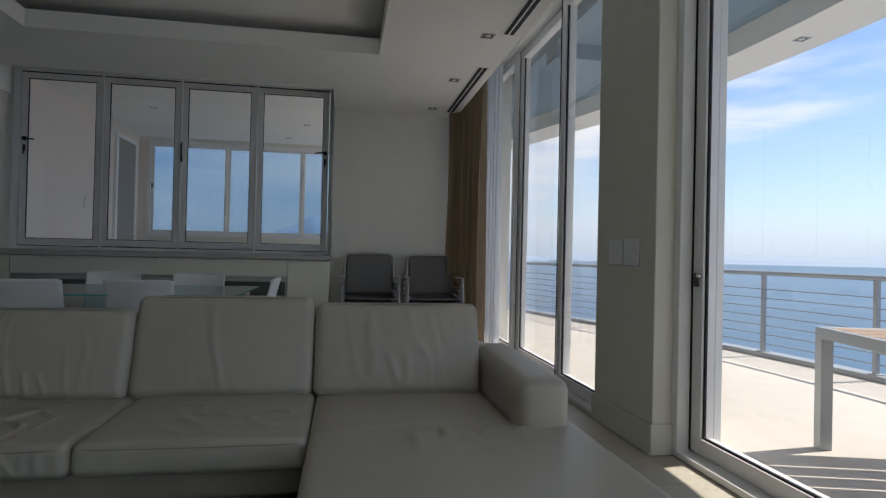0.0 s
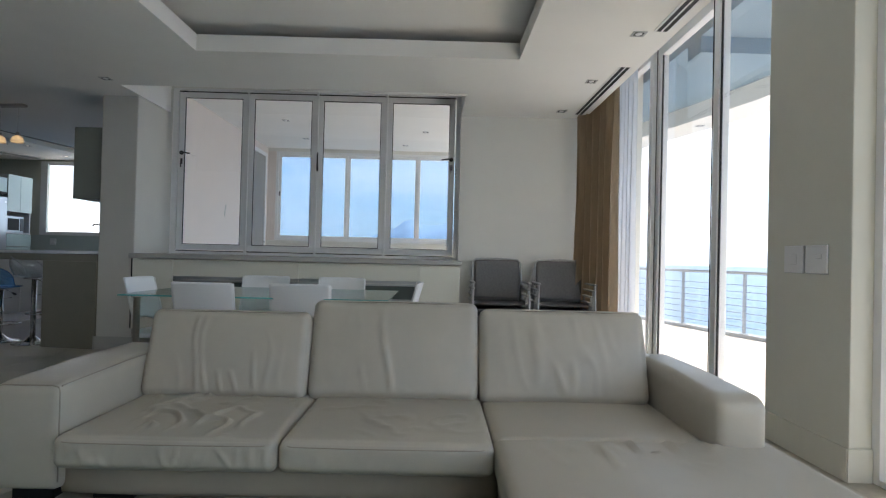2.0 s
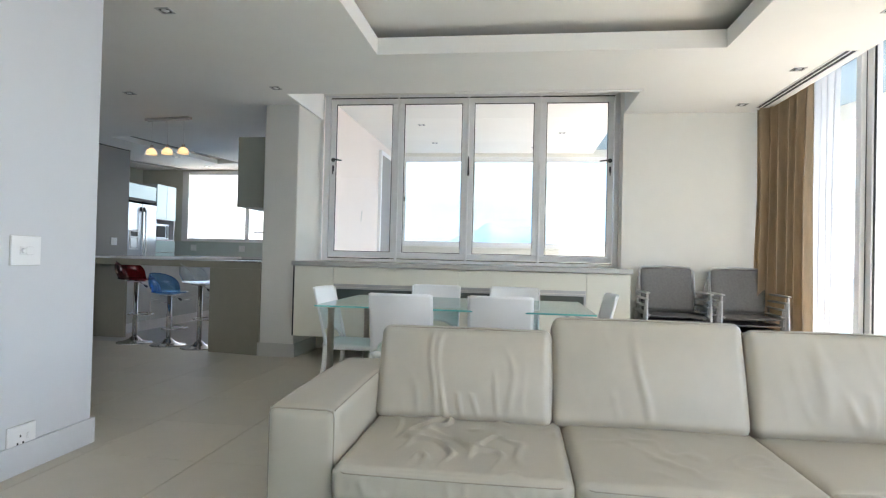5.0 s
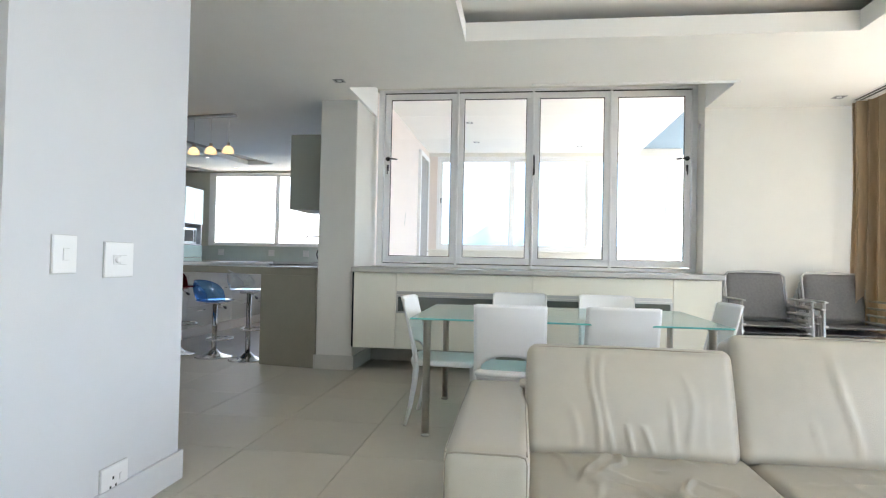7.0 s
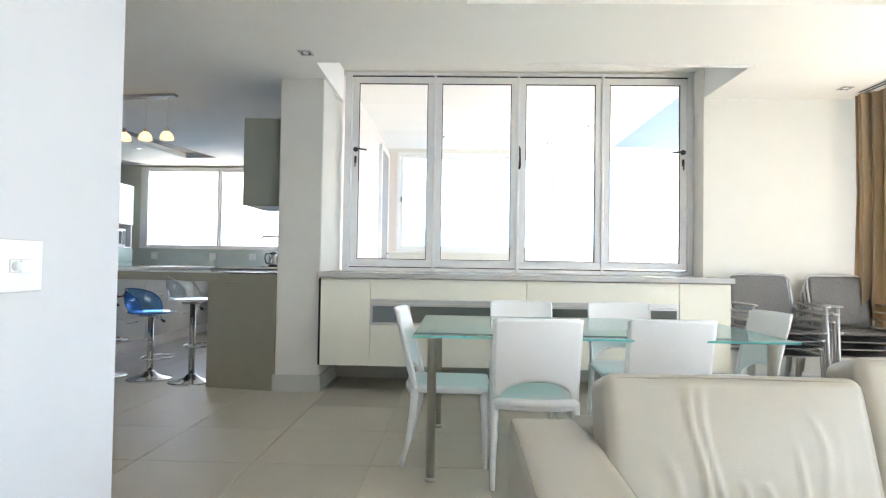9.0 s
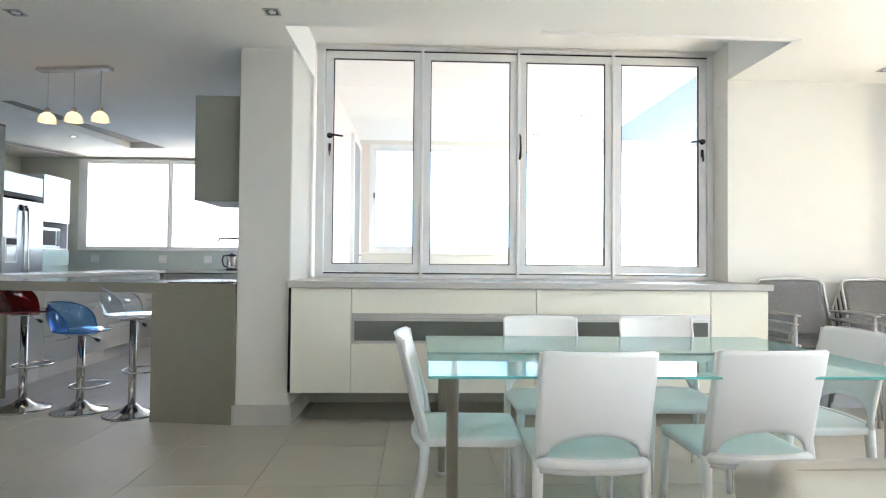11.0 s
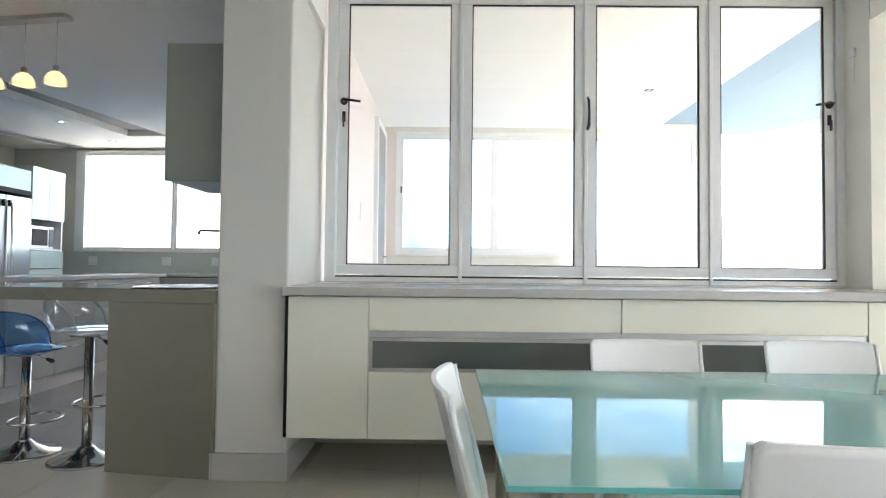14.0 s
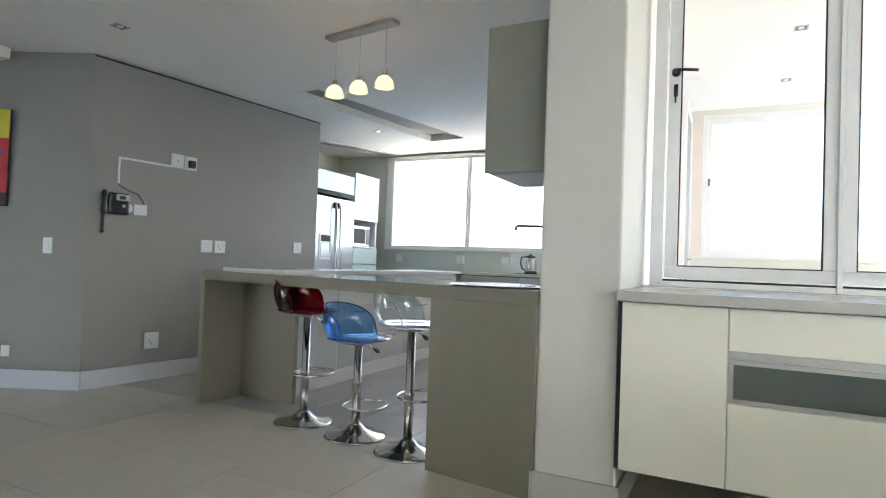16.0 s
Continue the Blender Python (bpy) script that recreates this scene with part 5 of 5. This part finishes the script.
for x, y in ((1.435, 4.88), (1.395, 6.05), (1.355, 7.18), (-3.33, 6.38), (-3.335, 4.556), (-4.99, 6.49), (-6.88, 6.89), (1.44, 2.6), (-5.1, 4.5)):
    downlight(x, y)
for x, y in ((-6.88, 10.36), (-6.9, 11.4)):
    downlight(x, y, CEIL, -20, True)
for x, y in ((-0.25, 10.2), (-0.65, 11.4), (-2.4, 9.6), (-2.4, 11.0)):
    downlight(x, y, 3.15)
for y in (4.9, 6.9, 8.6, 10.2):
    downlight(rail_x(y) - 1.22, y, 3.0)


def slot_vent(y0, y1, x=1.58, z=CEIL, label="white linear ceiling vent with two black slots"):
    v = thing("ceiling_vent", label, "vent", (x, y0, z), group="linear ceiling vents")
    L = y1 - y0
    part("frame", boxes(((-0.055, 0, -0.006), (-0.040, L, -0.0005)), ((0.040, 0, -0.006), (0.055, L, -0.0005)), ((-0.006, 0, -0.006), (0.006, L, -0.0005))), M_ALU, v)
    for a in (-0.040, 0.006):
        part("slot", box((a, 0, -0.003), (a + 0.034, L, -0.0008)), M_GASKET, v)


slot_vent(5.63, 7.30)
slot_vent(3.1, 4.82)
ac = thing("kitchen_vent", "white ceiling air grille with grey louvres", "vent", (-8.05, 10.7, CEIL), -66)
part("frame", boxes(((-0.0, -0.14, -0.01), (1.2, -0.10, -0.0005)), ((0, 0.10, -0.01), (1.2, 0.14, -0.0005)), ((0, -0.10, -0.01), (0.04, 0.10, -0.0005)), ((1.16, -0.10, -0.01), (1.2, 0.10, -0.0005))), M_ALU, ac)
for k in range(8):
    part("slat", box((0.04, -0.095 + k * 0.024, -0.008), (1.16, -0.083 + k * 0.024, -0.001)), M_DULL_ALU, ac)
ac.matrix_basis = pose(-8.07, 10.66, CEIL, 0, 0, 68)


# ---------------------------------------------------------------- switches, phone, picture
def plate(name, label, at, turn, w, h, rockers=(), pins=()):
    """A wall plate that faces local -y, origin at the middle of its back."""
    s = thing(name, label, name.split("_")[-1], at, turn)
    part("plate", box((-w / 2, -0.011, -h / 2), (w / 2, 0, h / 2), 0.004), M_WHITE_PLASTIC, s)
    # Thin grey sheet, wider at left and bottom, paints the plate's shadow edge.
    part("shadow_edge", box((-w / 2 - 0.003, -0.0025, -h / 2 - 0.003), (w / 2 + 0.002, 0, h / 2 + 0.002)), M_DULL_ALU, s)
    for a, b, c, d in rockers:
        part("rocker", box((a, -0.0145, b), (c, -0.0108, d), 0.0015), M_WHITE_PLASTIC, s)
        part("rocker_gap", box((a - 0.0012, -0.0115, b - 0.0012), (c + 0.0012, -0.0109, d + 0.0012)), M_DULL_ALU, s)
    for x, z in pins:
        part("pin_hole", box((x - 0.005, -0.0116, z - 0.006), (x + 0.005, -0.0111, z + 0.006)), M_GASKET, s)
    return s


plate("light_switch", "white light switch plate on the wall end", (-3.37, 3.21, 1.14), 90, 0.117, 0.145, [(-0.012, -0.022, 0.016, 0.022)])
dimmer = plate("light_switch", "white dimmer and switch plate on the wall end", (-3.37, 3.515, 1.12), 90, 0.178, 0.148, [(0.0, -0.02, 0.04, 0.018), (-0.04, -0.018, -0.006, 0.018)])
part("dimmer_knob", lathe([(0.014, 0.013), (0.0135, 0.024), (0.011, 0.027), (0.0, 0.027)], 18), M_WHITE_PLASTIC, dimmer).matrix_basis = pose(-0.023, 0, 0, 90, 0, 0)
plate("wall_socket", "white three pin wall socket low on the wall", (-3.37, 3.527, 0.166), 90, 0.168, 0.148, [(0.028, 0.0, 0.04, 0.026)], [(-0.012, 0.02), (-0.028, -0.016), (0.006, -0.016)])
plate("light_switch", "white double switch plate on the column", (2.124, 4.072, 1.14), -90, 0.185, 0.16, [(-0.03, -0.03, 0.03, 0.03)])
plate("light_switch", "white switch plate on the column", (2.124, 3.868, 1.14), -90, 0.185, 0.16, [(0.005, 0.005, 0.05, 0.03)])
GANG = math.degrees(math.atan2(GU.y, GU.x))


def on_g(s, z, off=0.0):
    p = GC + GU * s + Vector((GU.y, -GU.x)) * off
    return (p.x, p.y, z)


plate("wall_socket", "white blank plate near the phone cable", on_g(0.77, 2.02), GANG, 0.125, 0.125, (), [(0.0, 0.0)])
s1 = plate("wall_socket", "white socket with a black adapter plugged in", on_g(0.905, 2.015), GANG, 0.125, 0.125, [(0.03, -0.02, 0.045, 0.02)])
part("adapter", box((-0.032, -0.05, -0.045), (0.028, -0.0112, 0.025), 0.006), M_BLACK, s1, "black plug-in adapter")
plate("wall_socket", "white wall plate above the bar", on_g(1.115, 1.232), GANG, 0.125, 0.12, [(-0.02, -0.01, 0.02, 0.03)])
plate("wall_socket", "white socket above the bar", on_g(1.262, 1.232), GANG, 0.125, 0.12, [(0.025, -0.0, 0.04, 0.03)], [(-0.02, 0.01), (0.0, -0.02)])
plate("light_switch", "white switch plate above the bar end", on_g(2.29, 1.265), GANG, 0.12, 0.12, [(-0.02, -0.02, 0.03, 0.03)])
plate("wall_socket", "white double socket low on the grey wall", on_g(0.595, 0.355), GANG, 0.135, 0.145, [(0.02, 0.02, 0.04, 0.04)], [(-0.02, 0.0), (0.0, -0.03)])
HANG = math.degrees(math.atan2(-HD.y, -HD.x))
hp = GC + HD * 0.315
plate("light_switch", "white switch plate on the hall wall", (hp.x, hp.y, 1.18), HANG, 0.075, 0.13, [(-0.012, -0.025, 0.012, 0.025)])
hp = GC + HD * 0.62
plate("wall_socket", "small grey wall plate low in the hall", (hp.x, hp.y, 0.30), HANG, 0.07, 0.09)

tr = thing("cable_trunking", "thin white cable trunking on the grey wall", "trunking", on_g(0, 0), GANG)
part("trunk", boxes(((0.222, -0.014, 1.735), (0.240, 0, 1.95)), ((0.222, -0.014, 1.95), (0.71, 0, 1.968)), bevel=0.002), M_WHITE_PLASTIC, tr)
part("cable", tube([(0.231, -0.008, 1.735), (0.26, -0.01, 1.71), (0.33, -0.012, 1.68), (0.40, -0.02, 1.66), (0.45, -0.02, 1.60), (0.455, -0.015, 1.57)], 0.004, 6), M_BLACK, tr)

ph = thing("wall_phone", "black desk phone mounted on the grey wall", "phone", on_g(0.19, 1.56), GANG)
part("body", soft_box((-0.055, -0.06, -0.095), (0.125, 0, 0.09), 0.015, 6), M_BLACK, ph)
part("handset", tube([(-0.085, -0.045, -0.09), (-0.09, -0.06, -0.06), (-0.088, -0.05, 0), (-0.09, -0.06, 0.07), (-0.085, -0.045, 0.095)], [0.022, 0.026, 0.018, 0.026, 0.022], 10), M_BLACK, ph)
part("display_panel", box((0.005, -0.066, 0.025), (0.12, -0.0601, 0.08), 0.003), M_DULL_ALU, ph, "silver display panel")
part("display", box((0.03, -0.068, 0.035), (0.08, -0.0661, 0.065)), M_DARK, ph)
part("button", lathe([(0.0, 0), (0.014, 0.0), (0.014, 0.006)], 12), M_DULL_ALU, ph).matrix_basis = pose(0.07, -0.061, -0.02, 90, 0, 0)
coil = [(-0.08 + 0.012 * math.cos(a * 9), -0.02 + 0.012 * math.sin(a * 9), -0.10 - 0.03 * a) for a in np.linspace(0, 5.2, 90)]
part("coiled_cord", tube(coil, 0.005, 5), M_BLACK, ph)
jb = thing("junction_box", "small white box wired beside the phone", "box", on_g(0.425, 1.52), GANG)
part("body", box((-0.06, -0.03, -0.045), (0.06, 0, 0.05), 0.005), M_WHITE_PLASTIC, jb)
part("round_knob", lathe([(0, 0), (0.04, 0), (0.04, 0.02), (0.03, 0.026)], 20), M_WHITE_PLASTIC, jb).matrix_basis = pose(-0.105, 0, 0.01, 90, 0, 0)

hp = GC + HD * 0.66
pic = thing("painting", "bold abstract canvas in yellow, red and black", "painting", (hp.x, hp.y, 1.49), HANG)
part("canvas", box((-0.8, -0.035, 0.0), (0.0, -0.004, 0.80), 0.003), M_CANVAS_DARK, pic)
part("yellow_field", box((-0.8, -0.0375, 0.56), (-0.001, -0.0352, 0.80)), M_YELLOW, pic)
part("red_field", box((-0.8, -0.0372, 0.11), (-0.001, -0.0352, 0.558)), M_RED, pic)
part("violet_patch", prism([(-0.35, 0), (-0.03, 0), (-0.07, 0.06), (-0.3, 0.1)], 0.0, 0.002), M_CANVAS_BLUE, pic).matrix_basis = pose(0, -0.0376, 0.42, 90, 0, 0)
part("white_patch", prism([(-0.12, 0), (-0.05, 0), (-0.06, 0.10), (-0.09, 0.10)], 0.0, 0.002), M_WHITE_PLASTIC, pic).matrix_basis = pose(0, -0.0376, 0.01, 90, 0, 0)
structure("trim_hall_bulkhead", box((-8.72, 6.35, CEIL - 0.09), (-8.2, 6.85, CEIL - 0.001)), M_CEIL, "white ceiling bulkhead edge in the hall", "trim")

br = thing("window_sensor", "small white plastic sensor in the window reveal", "sensor", (0.2345, 7.66, 2.62), 90)
part("body", box((-0.02, 0.0005, -0.03), (0.02, 0.02, 0.03), 0.004), M_WHITE_PLASTIC, br)
part("cable", tube([(0, 0.01, -0.03), (0.004, 0.006, -0.1), (0.0, 0.005, -0.2)], 0.003, 6), M_WHITE_PLASTIC, br)

# ---------------------------------------------------------------- floor tiles
def tile_mesh(w, d, material):
    bm = box((0.0015, 0.0015, -0.003), (w - 0.0015, d - 0.0015, 0.0), 0.0)
    top = [e for e in bm.edges if all(v.co.z > -0.001 for v in e.verts)]
    bmesh.ops.bevel(bm, geom=top, offset=0.0012, segments=1, affect="EDGES")
    me = bpy.data.meshes.new("tile")
    bm.to_mesh(me)
    bm.free()
    me.materials.append(material)
    return me


def lay(x, y, data):
    t = new("tile", data)
    t.location = (x, y, 0)
    t.parent = floor


# kitchen: smaller grey tiles behind the bar
KT, KY0 = 0.5, TY + 4 * TILE
grey_tile, cut_tile = tile_mesh(KT, KT, M_TILE_GREY), tile_mesh(KT, 7.52 - KY0, M_TILE)
for i in range(10):
    x = -3.72 - (i + 1) * KT
    lay(x, KY0, cut_tile)
    for j in range(9):
        if x > -6.8:
            lay(x, 7.52 + j * KT, grey_tile)

tile_data = tile_mesh(TILE, TILE, M_TILE)
cells = []
for i in range(-13, 9):
    for j in range(-11, 13):
        x, y = TX + i * TILE, TY + j * TILE
        if x < -10.8 or x + TILE > 2.35 or y < -2.4 or y > KY0 + 0.3:
            continue
        if x > -3.8 and y > 7.2 or x < -3.8 and x > -8.7 and y > KY0 - 0.1:
            continue
        cells.append((x, y))
cells.sort(key=lambda c: (c[0] + 3.0) ** 2 + (c[1] - 5.2) ** 2)
for x, y in cells[:210]:
    lay(x, y, tile_data)
rest_bm = bmesh.new()
for x, y in cells[210:]:
    add_box(rest_bm, (x + 0.0015, y + 0.0015, -0.003), (x + TILE - 0.0015, y + TILE - 0.0015, 0.0))
rest = part("tiling", rest_bm, M_TILE, floor)
tagged(rest, kind="stuff")
